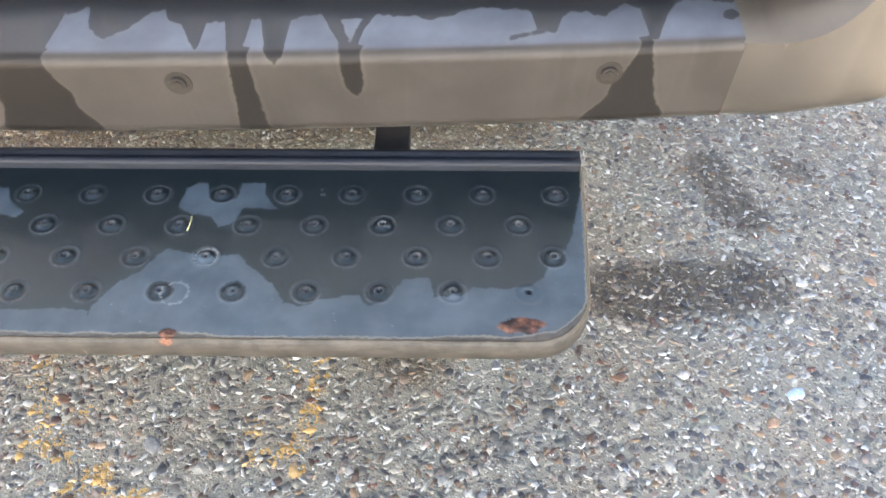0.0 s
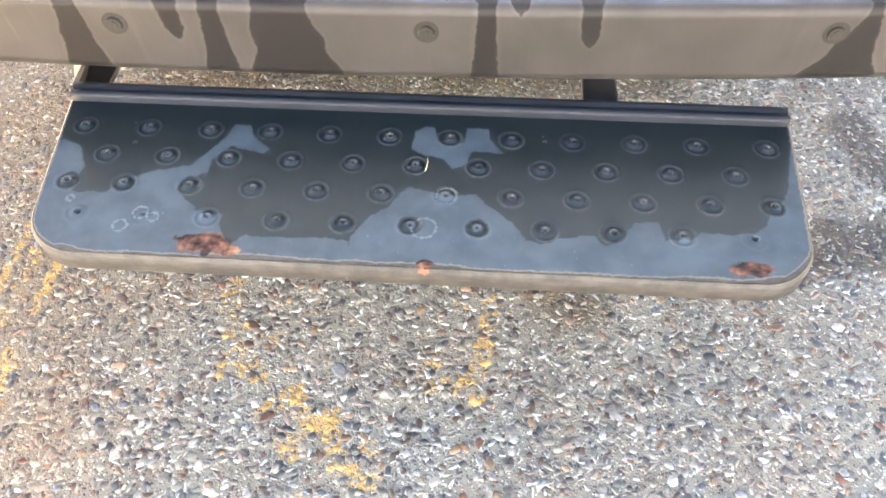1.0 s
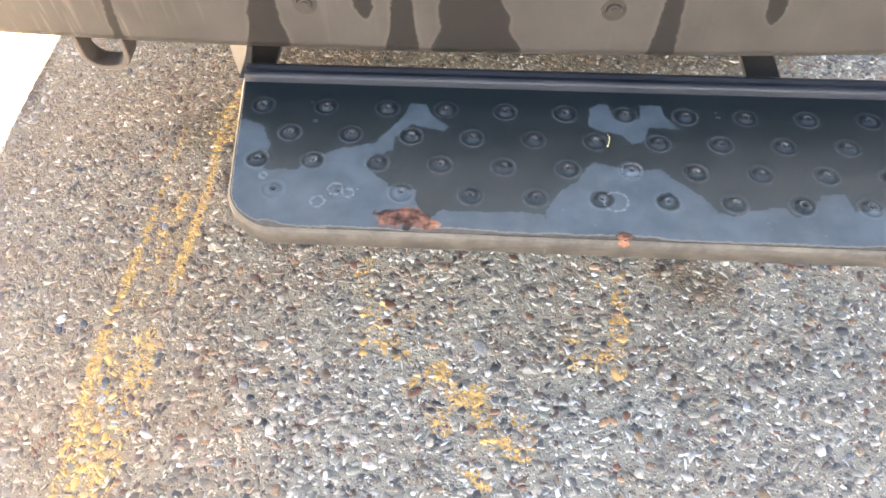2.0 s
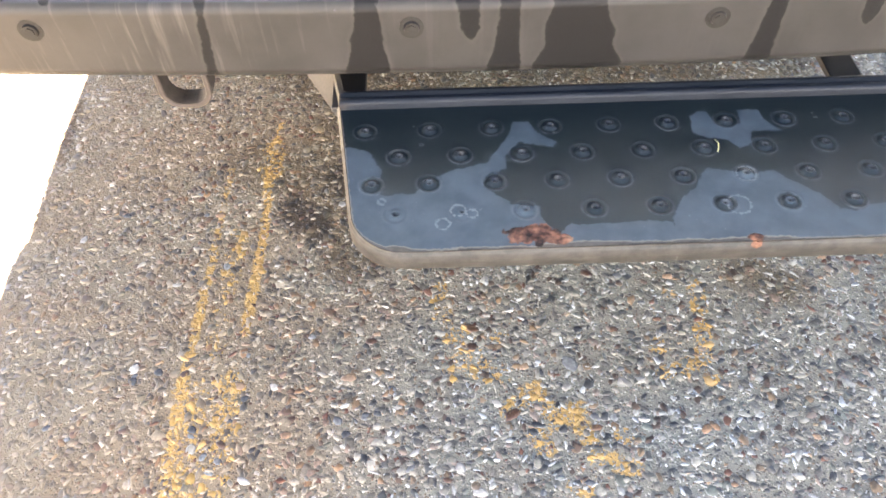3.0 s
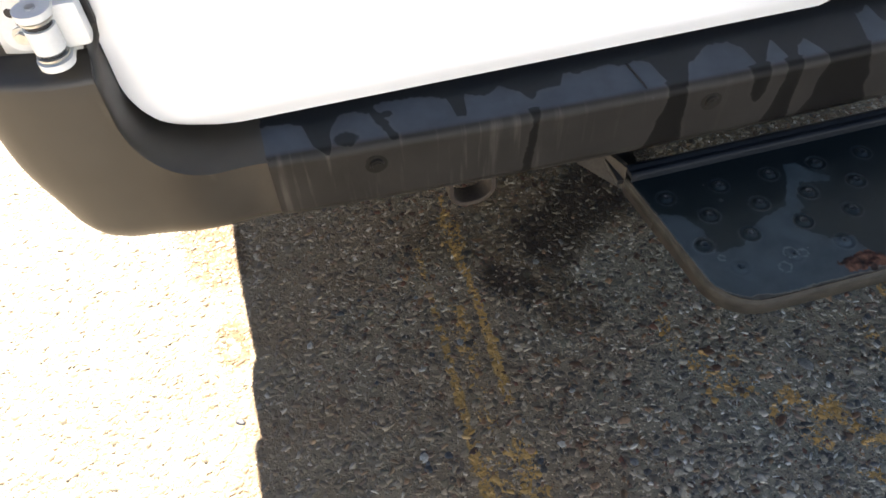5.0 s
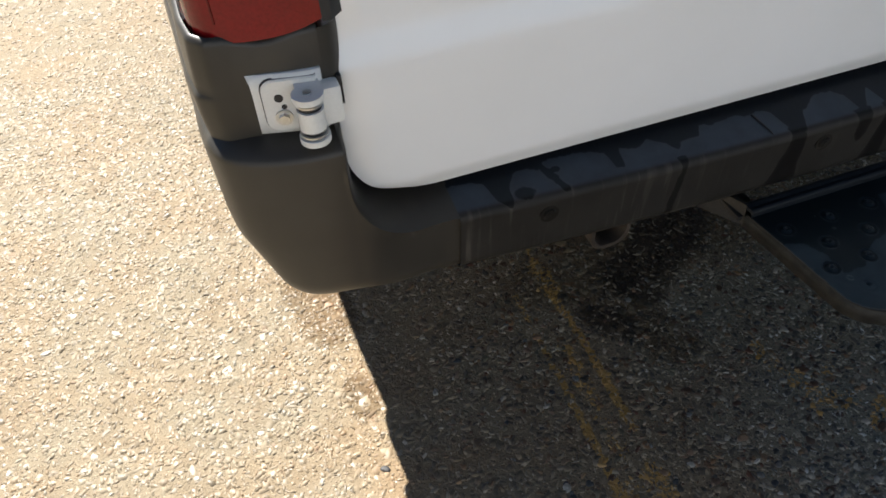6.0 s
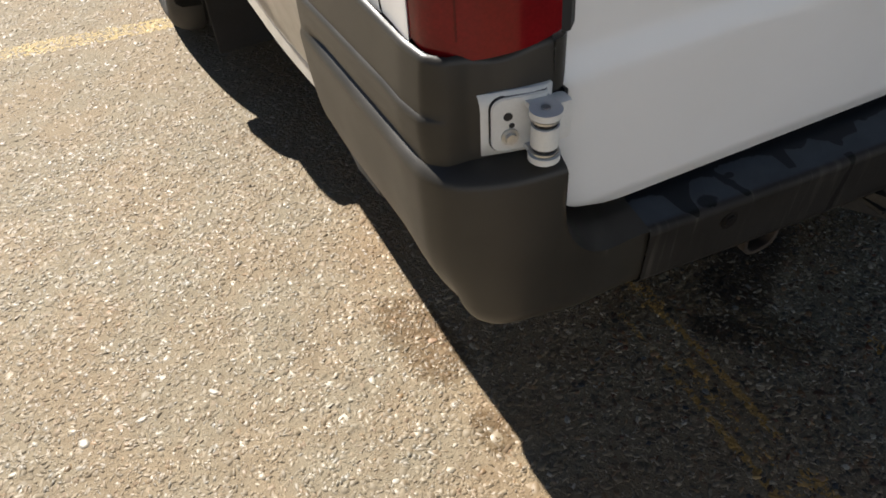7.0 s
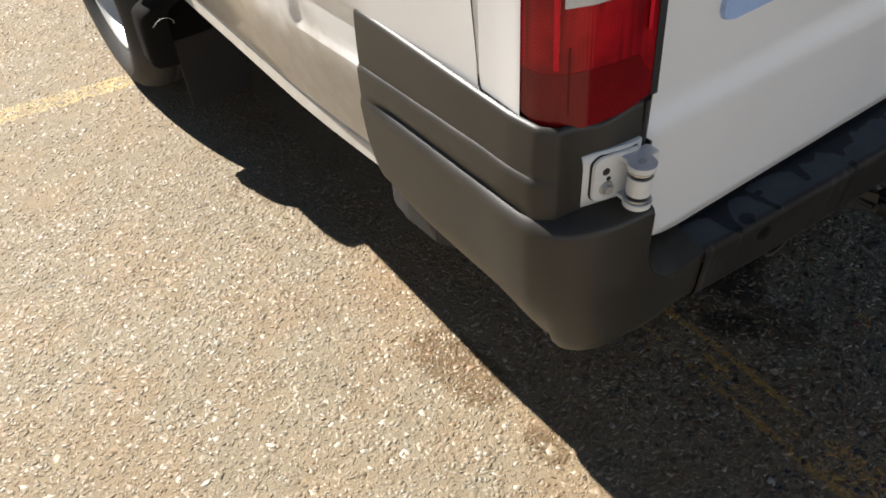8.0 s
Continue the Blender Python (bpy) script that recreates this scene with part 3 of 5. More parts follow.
# larger stones that stand out singly: across, ahead, half length
DARK_AT = ((-.019, -.26, .011), (-.14, -.249, .009), (-.14, -.266, .007), (-.003, -.179, .009), (.189, -.115, .010), (-.495, -.247, .010), (-.282, -.263, .010), (-.428, -.203, .009), (-.239, -.234, .009), (1.029, -.058, .014),
           (.703, -.169, .009), (.644, -.162, .009), (.593, -.186, .009), (.80, -.187, .009), (-.861, -.008, .014))
BROWN_AT = ((-.099, -.099, .017), (.09, -.004, .014), (-.05, -.244, .017), (.184, -.095, .010), (.114, -.111, .010), (-.25, -.116, .014), (-.52, -.159, .011), (-.452, -.271, .011), (-.329, .075, .013), (.824, -.083, .013), (.679, -.059, .017), (-.10, -.131, .012))
ORANGE_AT = ((.214, -.276, .012), (.218, -.016, .012), (-.335, -.19, .010), (-.365, -.261, .012), (-.281, -.177, .014), (.879, -.13, .015), (1.095, .116, .015), (-.862, .375, .014), (-.437, -.182, .011))
WHITE_AT = ((-.07, -.225, .010), (.032, -.204, .011), (.131, -.259, .011), (-.102, -.352, .014), (-.126, -.318, .012), (-.187, -.294, .011), (-.56, .002, .010), (-.387, -.185, .010), (-.415, -.324, .013), (-.491, -.276, .012), (.948, .041, .015),
            (.987, .11, .013), (.771, -.054, .013), (1.069, .03, .012), (-1.269, .462, .017), (-.995, .645, .014), (-1.502, .465, .016), (-1.401, .465, .015), (-.732, .103, .011), (-.595, -.148, .012))


def pebble_shape(rng, k=9):
    """A flat, worn stone of unit half length: an uneven outline sunk in the ground, a shoulder and a domed top."""
    a = np.linspace(0, 2 * np.pi, k, endpoint=False) + rng.uniform(-0.22, 0.22, k)
    r = rng.uniform(0.74, 1.08, k)
    x, y = r * np.cos(a), r * np.sin(a) * rng.uniform(0.5, 0.8)
    V = [(p, q, -0.25) for p, q in zip(x, y)] + [(0.9 * p, 0.9 * q, 0.10 + rng.uniform(-0.03, 0.03)) for p, q in zip(x, y)] + [(0.55 * p, 0.55 * q, 0.19 + rng.uniform(-0.03, 0.03)) for p, q in zip(x, y)]
    F = [[j * k + i, j * k + (i + 1) % k, (j + 1) * k + (i + 1) % k, (j + 1) * k + i] for j in (0, 1) for i in range(k)] + [list(range(2 * k, 3 * k))]
    return V, F


def single_pebbles(parent):
    """The stones large enough to be picked out one by one."""
    rng = np.random.default_rng(11)
    meshes = {}
    for kind, material in STONES.items():
        for j in range(4):
            V, F = pebble_shape(rng)
            me = bpy.data.meshes.new("pebble")
            me.from_pydata(V, [], F)
            me.shade_smooth()
            me.materials.append(material)
            meshes[kind, j] = me
    spots = [(x, y, r * 0.86, kind) for kind, at in (("dark", DARK_AT), ("brown", BROWN_AT), ("orange", ORANGE_AT), ("white", WHITE_AT)) for x, y, r in at]
    spots += [(0.923, -0.085, 0.018, "blue"), (0.041, -0.166, 0.019, "grey")]
    kinds = ("dark",) * 4 + ("brown",) * 5 + ("orange",) * 3 + ("white",) * 2 + ("grey",) * 8
    while len(spots) < 298:
        x, y = rng.uniform(-0.70, 1.12), rng.uniform(-0.42, 0.22)
        spots.append((x, y, 0.0056 + 0.0052 * rng.random() ** 2, kinds[int(rng.integers(len(kinds)))]))
    for x, y, r, kind in spots:
        ob = new("pebble", meshes[kind, int(rng.integers(4))])
        ob.parent = parent
        ob.location = (x, y, 0.0)
        ob.rotation_euler = (0, 0, rng.normal(0, 0.6))
        ob.scale = (r, r, min(r, 0.011))


def far_wall():
    """An unseen plain wall added behind the camera to bounce sunlight onto the van's rear."""
    bm = bmesh.new()
    box(bm, (-14, -8.3, -0.2), (14, -8.0, 5.2), 0.02)
    tagged(part("wall_rear", bm, PLASTER, None, "plain blue-grey wall, unseen, added to bounce sunlight"), category="wall", kind="structure")


# ---- van ----
AXLE, FRONT_AXLE = 1.965, 5.70
van = tagged(new("van"), "white cargo van with black plastic rear bumper and step", "van")


def face_y(x):
    """How far back the bumper's rear face lies, bowed in plan."""
    return -0.014 + 0.055 * x * x


def bumper_centre():
    xs = np.linspace(-0.706, 0.7265, 552)
    prof = [(0.055, 0.398), (0.035, 0.396), (0.02, 0.400), (0.010, 0.408), (0.005, 0.418)]
    prof += [(0.005 - 0.005 * t, 0.418 + 0.078 * t) for t in np.linspace(0.05, 1, 26)]
    prof += [(0.010 - 0.010 * math.cos(a), 0.496 + 0.012 * math.sin(a)) for a in np.linspace(0.2, math.pi / 2, 7)]
    prof += [(0.010 + 0.085 * t, 0.508 + 0.016 * t) for t in np.linspace(0.04, 1, 30)]
    prof = np.array(prof)
    run = np.concatenate([[0], np.cumsum(np.linalg.norm(np.diff(prof, axis=0), axis=1))])
    edge = run[np.argmin(np.hypot(prof[:, 0] - 0.004, prof[:, 1] - 0.506))]
    up = run - edge
    X, U = np.meshgrid(xs, up)
    P = np.stack([X, face_y(X) + prof[:, 0][:, None], np.broadcast_to(prof[:, 1][:, None], X.shape)], -1)
    # the ledge lies wet towards the doors; its border wanders, with runs over the edge
    key = ((-.72, .052), (-.660, .045), (-.652, .012), (-.641, .0), (-.634, -.003), (-.630, .026), (-.616, .046), (-.596, .051), (-.583, .046), (-.570, .056), (-.556, .059), (-.527, .056), (-.486, .047),
           (-.483, .018), (-.470, .016), (-.466, .050), (-.441, .039), (-.421, .051), (-.399, .036), (-.391, .022), (-.380, .034), (-.351, .033), (-.342, .051), (-.283, .055), (-.272, .048), (-.250, .053), (-.233, .047),
           (-.226, .015), (-.214, .004), (-.209, .014), (-.203, .0), (-.188, .033), (-.152, .055), (-.126, .057), (-.113, .040), (-.106, .005), (-.093, .018), (-.073, .046), (-.063, .010), (-.054, .006), (-.045, .026), (-.033, .040), (-.018, .016), (-.012, -.005),
           (.043, .0), (.050, .035), (.053, .057), (.077, .064), (.080, .039), (.099, .022), (.117, .036), (.135, .053), (.152, .063), (.158, .048), (.174, .040))
    key += ((.188, .009), (.193, .008), (.196, .040), (.214, .046), (.221, .010), (.237, .010), (.240, .047), (.250, .044), (.259, -.001), (.275, -.003), (.279, .043), (.287, .050), (.309, .052), (.321, .029), (.331, .006), (.347, .008), (.353, .03),
            (.363, .048), (.402, .051), (.416, .041), (.430, .046), (.452, .054), (.498, .054), (.518, .046), (.524, .024), (.541, .020), (.549, .044), (.572, .050), (.580, .043), (.592, .042), (.613, .057), (.629, .051), (.632, .010), (.640, .008), (.655, .042), (.665, .057), (.694, .060), (.736, .05))
    kx, ku = np.array(key).T
    rough = np.array([noise.noise(Vector((x * 60, 7.7, 0))) * 0.005 + noise.noise(Vector((x * 170, 1.7, 0))) * 0.003 for x in xs])
    wet = U - (np.interp(xs, kx, ku) + rough)[None]
    waver = lambda k, seed: np.array([noise.noise(Vector((u * k, seed, 0))) for u in up])[:, None]
    for x0, w0, x1, w1, length in ((-0.391, .0045, -0.400, .0065, 1.2), (-0.215, .011, -0.219, .027, 1.2), (-0.106, .012, -0.096, .007, .050), (-0.059, .010, -0.062, .019, 1.2),
                                   (0.0145, .029, 0.022, .050, 1.2), (0.232, .0095, 0.232, .015, 1.2), (0.340, .010, 0.345, .018, .050), (0.628, .006, 0.619, .044, 1.2), (0.267, .008, 0.267, .008, .008)):
        h = np.clip(-U / 0.1, -0.6, 1)
        mid = x0 + (x1 - x0) * np.clip(h, 0, 1) + 0.0022 * waver(24, x0 * 9)
        half = (w0 + (w1 - w0) * np.clip(h, 0, 1) ** 1.2) * (1 + 0.16 * waver(40, x0 * 5 + 3)) + np.clip(-h, 0, 1) * 0.02
        half = half * np.sqrt(np.clip((length + U) / (1.6 * max(w0, w1)), 0, 1))
        stream = np.minimum(half - np.abs(X - mid), (length + U) * 0.8)
        wet = np.maximum(wet, np.where(U > 0.012, -1, stream))
    for bx, bu, rx, ru in ((-0.615, 0.012, 0.014, 0.011), (-0.560, 0.039, 0.007, 0.005), (0.718, 0.036, 0.008, 0.007)):
        wet = np.maximum(wet, 0.01 * (1 - np.hypot((X - bx) / rx, (U - bu) / ru)))
    slant = -0.558 - 0.4 * (U - 0.002)
    wet = np.maximum(wet, np.minimum(0.0028 - np.abs(U - 0.016 - 0.23 * (X - 0.499)), np.minimum(X - 0.496, 0.53 - X)))
    wet = np.minimum(wet, -signed(X, U, ((.328, .047), (.340, .013), (.349, .045))))
    wet = np.maximum(wet, np.minimum(0.0058 + 0.002 * waver(90, 4) - np.abs(X - slant), U - 0.001))
    V, F = grid(P)
    b = mesh_object("rear_bumper", V, F, BUMPER, van, "dusty black plastic bumper with dark water runs", attrs={"wet": wet.ravel(), "dust_sheen": ss(U, 0.002, 0.010).ravel()})
    for x in (-0.585, -0.167, 0.169, 0.596):
        bm = bmesh.new()
        y, z = face_y(x) + 0.0015, 0.4765
        rod(bm, (x, y + 0.004, z), (x, y - 0.0015, z), 0.0135, 24)
        rod(bm, (x, y, z), (x, y - 0.0046, z), 0.0094, 24, 0.0080)
        rod(bm, (x, y, z), (x, y - 0.0056, z), 0.0058, 6, 0.0054)
        part("bolt", bm, DARKBOLT, b, "dull dark hex bolt")
    V, F = tube([(-0.262, face_y(.262) + 0.05, 0.517), (-0.254, face_y(.25) + 0.016, 0.5105), (-0.248, face_y(.25) + 0.0015, 0.500), (-0.243, face_y(.24) + 0.003, 0.48), (-0.236, face_y(.24) + 0.0045, 0.456)], 0.0016, 6)
    mesh_object("crack", V, F, SEAL, b, "thin dark crack in the plastic")


def corner(side, start):
    """The bumper's end piece, wrapped round the van's corner and up to the tail lamp. side -1: the van's left."""
    back = lambda x: face_y(x) + 0.0015 - 0.0167 * float(ss(np.array(-x), 0.715, 0.838))      # the rear face turns flat towards the corner
    xa = np.concatenate([np.linspace(start, -0.838, 26), [-0.8381]])
    plan = [(x, back(x)) for x in xa]
    key = np.array([plan[-1], (-0.852, 0.0095), (-0.883, 0.0128), (-0.914, 0.0203), (-0.945, 0.0335), (-0.9645, 0.0495), (-0.9765, 0.078), (-0.9795, 0.12), (-0.9795, 0.17)])
    d = np.concatenate([[0], np.cumsum(np.linalg.norm(np.diff(key, axis=0), axis=1))])
    bend = np.stack([np.interp(np.linspace(0, d[-1], 44), d, key[:, i]) for i in (0, 1)], -1)
    for _ in range(3):
        bend[1:-1] = (bend[:-2] + 2 * bend[1:-1] + bend[2:]) / 4
    plan += [tuple(p) for p in bend[1:]]
    plan += [(-0.9795 - 0.0055 * t, 0.17 + 0.265 * t) for t in np.linspace(0, 1, 21)[1:]]
    plan = np.array(plan)
    tang = np.gradient(plan, axis=0)
    tang /= np.linalg.norm(tang, axis=1)[:, None] + 1e-9
    out = np.stack([tang[:, 1], -tang[:, 0]], -1)
    out *= np.where((out * (plan - np.array((-0.7, 0.4)))).sum(1) < 0, -1, 1)[:, None]
    s = ss(plan[:, 1], 0.05, 0.2)                       # 0 behind, 1 along the side
    run = np.clip((plan[:, 1] - 0.17) / 0.265, 0, 1)
    low = 0.3965 + 0.0025 * ss(-plan[:, 0], 0.73, 0.87) + 0.050 * np.clip((plan[:, 1] - 0.045) / 0.27, 0, 1) + 0.012 * run + 0.013 * np.exp(-(np.hypot(plan[:, 0] + 0.960, plan[:, 1] - 0.048) / 0.032) ** 2)
    low = low + 0.05 * ss(run, 0.45, 1.0) ** 1.5
    shelf, crease = 0.669 - 0.004 * ss(plan[:, 1], 0.05, 0.1), 0.7235 - 0.008 * run
    top = np.full(len(plan), 0.788) + 0.009 * run
    top -= 0.009 * np.exp(-((plan[:, 0] + 0.905) / 0.035) ** 2) * (plan[:, 1] < 0.12)
    cut = plan[:, 0] > -0.83805
    dx = np.clip(-0.752 - plan[:, 0], 0, 0.086)
    top[cut] = (0.605 - 0.1 * np.sqrt(np.maximum(1 - (dx / 0.086) ** 2, 0)))[cut]
    side_on, wide = ss(plan[:, 1], 0.010, 0.066), ss(-plan[:, 0], 0.73, 0.87)
    rows, ins = [], []
    notch = 0.008 * ss(plan[:, 1], 0.05, 0.12) * (1 - ss(run, 0.72, 0.97))
    deep = np.interp(plan[:, 1], (0.0095, 0.0128, 0.0203, 0.0335, 0.0495, 0.078, 0.12), (0.036, 0.0365, 0.0365, 0.030, 0.0185, 0.0068, 0.0045))
    half = 0.0045 * ss(plan[:, 1], 0.035, 0.09)
    for t in np.linspace(0, 1, 9):
        rows.append(low + 0.055 * t), ins.append((0.018 + 0.019 * wide) * (1 - side_on) * (1 - t) ** (4.5 - 2.3 * wide) + 0.010 * side_on * (1 - t) ** 5)
    for t in np.linspace(0, 1, 12)[1:]:
        rows.append(low + 0.055 + (shelf - 0.018 - low - 0.055) * t), ins.append(0 * s)
    for t in np.linspace(0, 1, 7)[1:]:
        rows.append(shelf - 0.018 + 0.018 * t ** 0.75), ins.append((deep + notch) * t ** 2)
    for t in np.linspace(0, 1, 8)[1:]:
        rows.append(shelf + (crease - 0.010 - shelf) * t), ins.append(deep + notch * (1 - t) ** 1.6 - 0.004 * s * (1 - ss(run, 0.75, 1.0)) * math.sin(math.pi * min(1, 1.15 * t)) * (1 - 0.5 * t))
    for t in np.linspace(0, 1, 6)[1:]:
        rows.append(crease - 0.010 + 0.010 * t ** 0.6), ins.append(deep + half * t ** 2)
    bead = 0.008
    for t in np.linspace(0, 1, 7)[1:]:
        rows.append(np.maximum(crease, crease + (top - bead - crease) * t)), ins.append(deep + half + 0.003 * t ** 2)
    for a in np.linspace(0, 1.45, 7)[1:]:
        rows.append(np.maximum(crease, top - bead * (1 - math.sin(a)))), ins.append(deep + half + 0.003 + bead * (1 - math.cos(a)))
    Z, I = np.array(rows), np.array(ins)
    under = np.clip(shelf[None] - Z, 0, 1)
    chamfer = 0.018 * np.log1p(np.exp((0.512 - Z) / 0.018))
    I = I + under * 0.02 + under ** 0.75 * (0.026 * s)[None] + 0.53 * chamfer * side_on[None]
    Z = np.where(cut[None], np.minimum(Z, top[None]), Z)
    base = np.broadcast_to(plan[None], (*Z.shape, 2)) - out[None] * I[..., None]
    P = np.concatenate([base, Z[..., None]], -1)
    # the front edge leans back towards the bottom
    lean = 0.05 * np.clip((0.60 - Z) / 0.15, 0, 1) ** 1.3 * run[None] ** 2
    P[..., 1] -= lean
    # ledge round the door's lower corner: from the face's edge back under the door
    E, D = [], []
    for x in np.linspace(start, -0.752, 8):
        E.append((x, back(x), 0.505)), D.append((x, 0.085, 0.520))
    for a in np.linspace(0, math.pi / 2, 20)[1:]:
        x, z = -0.752 - 0.086 * math.sin(a), 0.605 - 0.1 * math.cos(a)
        E.append((x, back(x), z)), D.append((-0.752 - 0.077 * math.sin(a), 0.085, 0.605 - 0.083 * math.cos(a)))
    for z in np.linspace(0.62, 0.786, 12):
        y = back(-0.838) + 0.036 * float(ss(np.array(z), 0.656, 0.672))
        E.append((-0.838, y, z)), D.append((-0.829 + 0.020 * float(ss(np.array(z), 0.665, 0.69)), 0.085, z))
    E, D = np.array(E), np.array(D)
    T = np.array([0, 0.06, 0.14, 0.24, 0.36, 0.5, 0.66, 0.82, 1.0])[:, None, None]
    roll = np.clip((-0.752 - E[:, 0]) / 0.086, 0, 1)[None, :, None]
    C = E + (D - E) * np.array((0.85, 0.03, 0.85))
    L = (E[None] + (D - E)[None] * T) * (1 - roll) + ((1 - T) ** 2 * E[None] + 2 * T * (1 - T) * C[None] + T * T * D[None]) * roll
    P = np.concatenate([P, P[:, -1:] + np.array((0.004, 0.003, 0)), P[:, -1:] + np.array((0.06, 0.003, 0))], 1)   # front edge turned in
    V1, F1 = grid(P)
    V2, F2 = grid(L, flip=True)
    V, F = np.concatenate([V1, V2]), F1 + [[i + len(V1) for i in f] for f in F2]
    V = V * np.array([1.0 if side < 0 else -1.0, 1, 1])
    if side > 0:
        F = [f[::-1] for f in F]
    c = mesh_object("bumper_corner", V, F, CORNER, van, "smooth black plastic corner moulding")
    c.data.set_sharp_from_angle(angle=radians(50))
    return c


def inner_bumper():
    bm = bmesh.new()
    box(bm, (-0.86, 0.06, 0.41), (0.86, 0.16, 0.505), 0.01)
    part("crossmember", bm, UNDER, van, "dark steel crossmember behind the bumper")


def body_shell():
    """Sides and roof in one pressed skin, swept along the van."""
    prof = [(.943, .479), (.9495, .4815), (.9525, .486), (.9495, .511), (.9462, .5165), (.9515, .522), (.9545, .532), (.9605, .56), (.969, .60), (.979, .65), (.9845, .69), (.985, .70), (.9852, .708), (.9855, .716), (.986, .73), (.987, .76),
            (.9875, .775), (.988, .785), (.989, .80), (.995, .88), (1.003, 1.0), (1.008, 1.1), (1.010, 1.2), (1.004, 1.35), (.985, 1.6), (.945, 1.95), (.90, 2.25), (.855, 2.42), (.78, 2.53), (.68, 2.58), (.4, 2.61), (0, 2.62)]
    left = np.array([(-x, z) for x, z in prof])
    loop = np.concatenate([left, (left * [-1, 1])[-2::-1]])
    ys = np.concatenate([np.linspace(0.185, 0.9, 104), np.arange(0.92, 7.0, 0.04), [7.0, 7.02]])
    n = len(loop)
    P = np.zeros((len(ys), n, 3))
    for i, y in enumerate(ys):
        x, z = loop[:, 0].copy(), loop[:, 1].copy()
        ceil = 2.62 - 1.32 * float(ss(np.array(y), 4.75, 5.85)) - 0.35 * float(ss(np.array(y), 5.9, 7.0))
        low = z > 1.0
        z[low] = 1.0 + (z[low] - 1.0) * (ceil - 1.0) / 1.62
        nose = 1 - 0.10 * float(ss(np.array(y), 6.3, 7.02))
        x *= nose
        x -= np.sign(x) * 0.032 * float(1 - ss(np.array(y), 0.12, 0.80)) * (1 - ss(z, 1.6, 2.4))
        press = float(ss(np.array(y), 0.40, 0.41) * (1 - ss(np.array(y), 0.622, 0.632)))
        for sgn, half in ((-1, slice(0, 19)), (1, slice(n - 19, n))):
            zz = z[half]
            x[half] -= sgn * 0.005 * press * ss(zz, 0.698, 0.714) * (1 - ss(zz, 0.775, 0.79))
        tuck = float(1 - ss(np.array(y), 0.405, 0.42))
        x -= np.sign(x) * 0.022 * tuck * (1 - ss(z, 0.776, 0.784))
        P[i, :, 0], P[i, :, 1], P[i, :, 2] = x, y, z
    hole = np.zeros((len(ys) - 1, n - 1), bool)
    for axle in (AXLE, FRONT_AXLE):
        d = P[..., 1:] - np.array((axle, 0.36))
        r = np.hypot(d[..., 0], d[..., 1])
        side = np.abs(P[..., 0]) > 0.93
        near = side & (r < 0.44) & (P[..., 2] < 1.0)
        inside = near[:-1, :-1] & near[1:, :-1] & near[1:, 1:] & near[:-1, 1:]
        hole |= inside
    V, F = grid(P, cut=hole)
    F.append(list(range((len(ys) - 1) * n, len(ys) * n)))
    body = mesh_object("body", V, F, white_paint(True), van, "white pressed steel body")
    body.data.set_sharp_from_angle(angle=radians(22))
    return body


def sill_bracket(x_sign):
    """Dark block added under the sill's end to notch the van's cast shadow."""
    bm = bmesh.new()
    vs = [bm.verts.new((x * x_sign, y, z)) for z in (0.42, 0.478) for x, y in ((-0.921, 0.491), (-0.895, 0.50), (-0.895, 0.27), (-0.936, 0.335), (-0.939, 0.419), (-0.935, 0.464))]
    bm.faces.new(vs[:6]), bm.faces.new(vs[:5:-1])
    for k in range(6):
        bm.faces.new([vs[k], vs[k + 6], vs[(k + 1) % 6 + 6], vs[(k + 1) % 6]])
    bmesh.ops.bevel(bm, geom=list(bm.edges), offset=0.004, segments=2, affect="EDGES")
    bmesh.ops.recalc_face_normals(bm, faces=bm.faces)
    part("sill_bracket", bm, UNDER, van, "dark block added under the sill to notch the shadow")


def rear_structure():
    # floor pan, dark pillars behind the doors
    bm = bmesh.new()
    box(bm, (-0.90, 0.12, 0.49), (0.90, 6.6, 0.56), 0.01)
    part("floor_pan", bm, UNDER, van, "dark dirty underbody")
    bm = bmesh.new()
    box(bm, (-0.93, 0.10, 0.53), (0.93, 0.13, 2.45), 0.01)
    part("rear_frame", bm, SEAL, van, "black door frame and seals")
    bm = bmesh.new()
    box(bm, (-0.7, 0.09, 2.40), (0.7, 0.20, 2.56), 0.02)
    part("roof_header", bm, WHITE, van)
    bm = bmesh.new()
    rod(bm, (-0.72, AXLE, 0.36), (0.72, AXLE, 0.36), 0.06)
    part("axle", bm, UNDER, van)


def corner_plan(t0, t1, count, grow=0.0):
    """Points along the van's rear corner above the bumper, from the door (0) round to the side (1)."""
    key = np.array([(-0.822, 0.046), (-0.87, 0.050), (-0.915, 0.058), (-0.943, 0.070), (-0.956, 0.088), (-0.9595, 0.115), (-0.958, 0.15), (-0.957, 0.187)])
    d = np.concatenate([[0], np.cumsum(np.linalg.norm(np.diff(key, axis=0), axis=1))])
    d /= d[-1]
    t = np.linspace(t0, t1, count)
    p = np.stack([np.interp(t, d, key[:, 0]), np.interp(t, d, key[:, 1])], -1)
    for _ in range(4):
        p[1:-1] = (p[:-2] + 2 * p[1:-1] + p[2:]) / 4
    return p + np.array((-grow, -grow))[None]


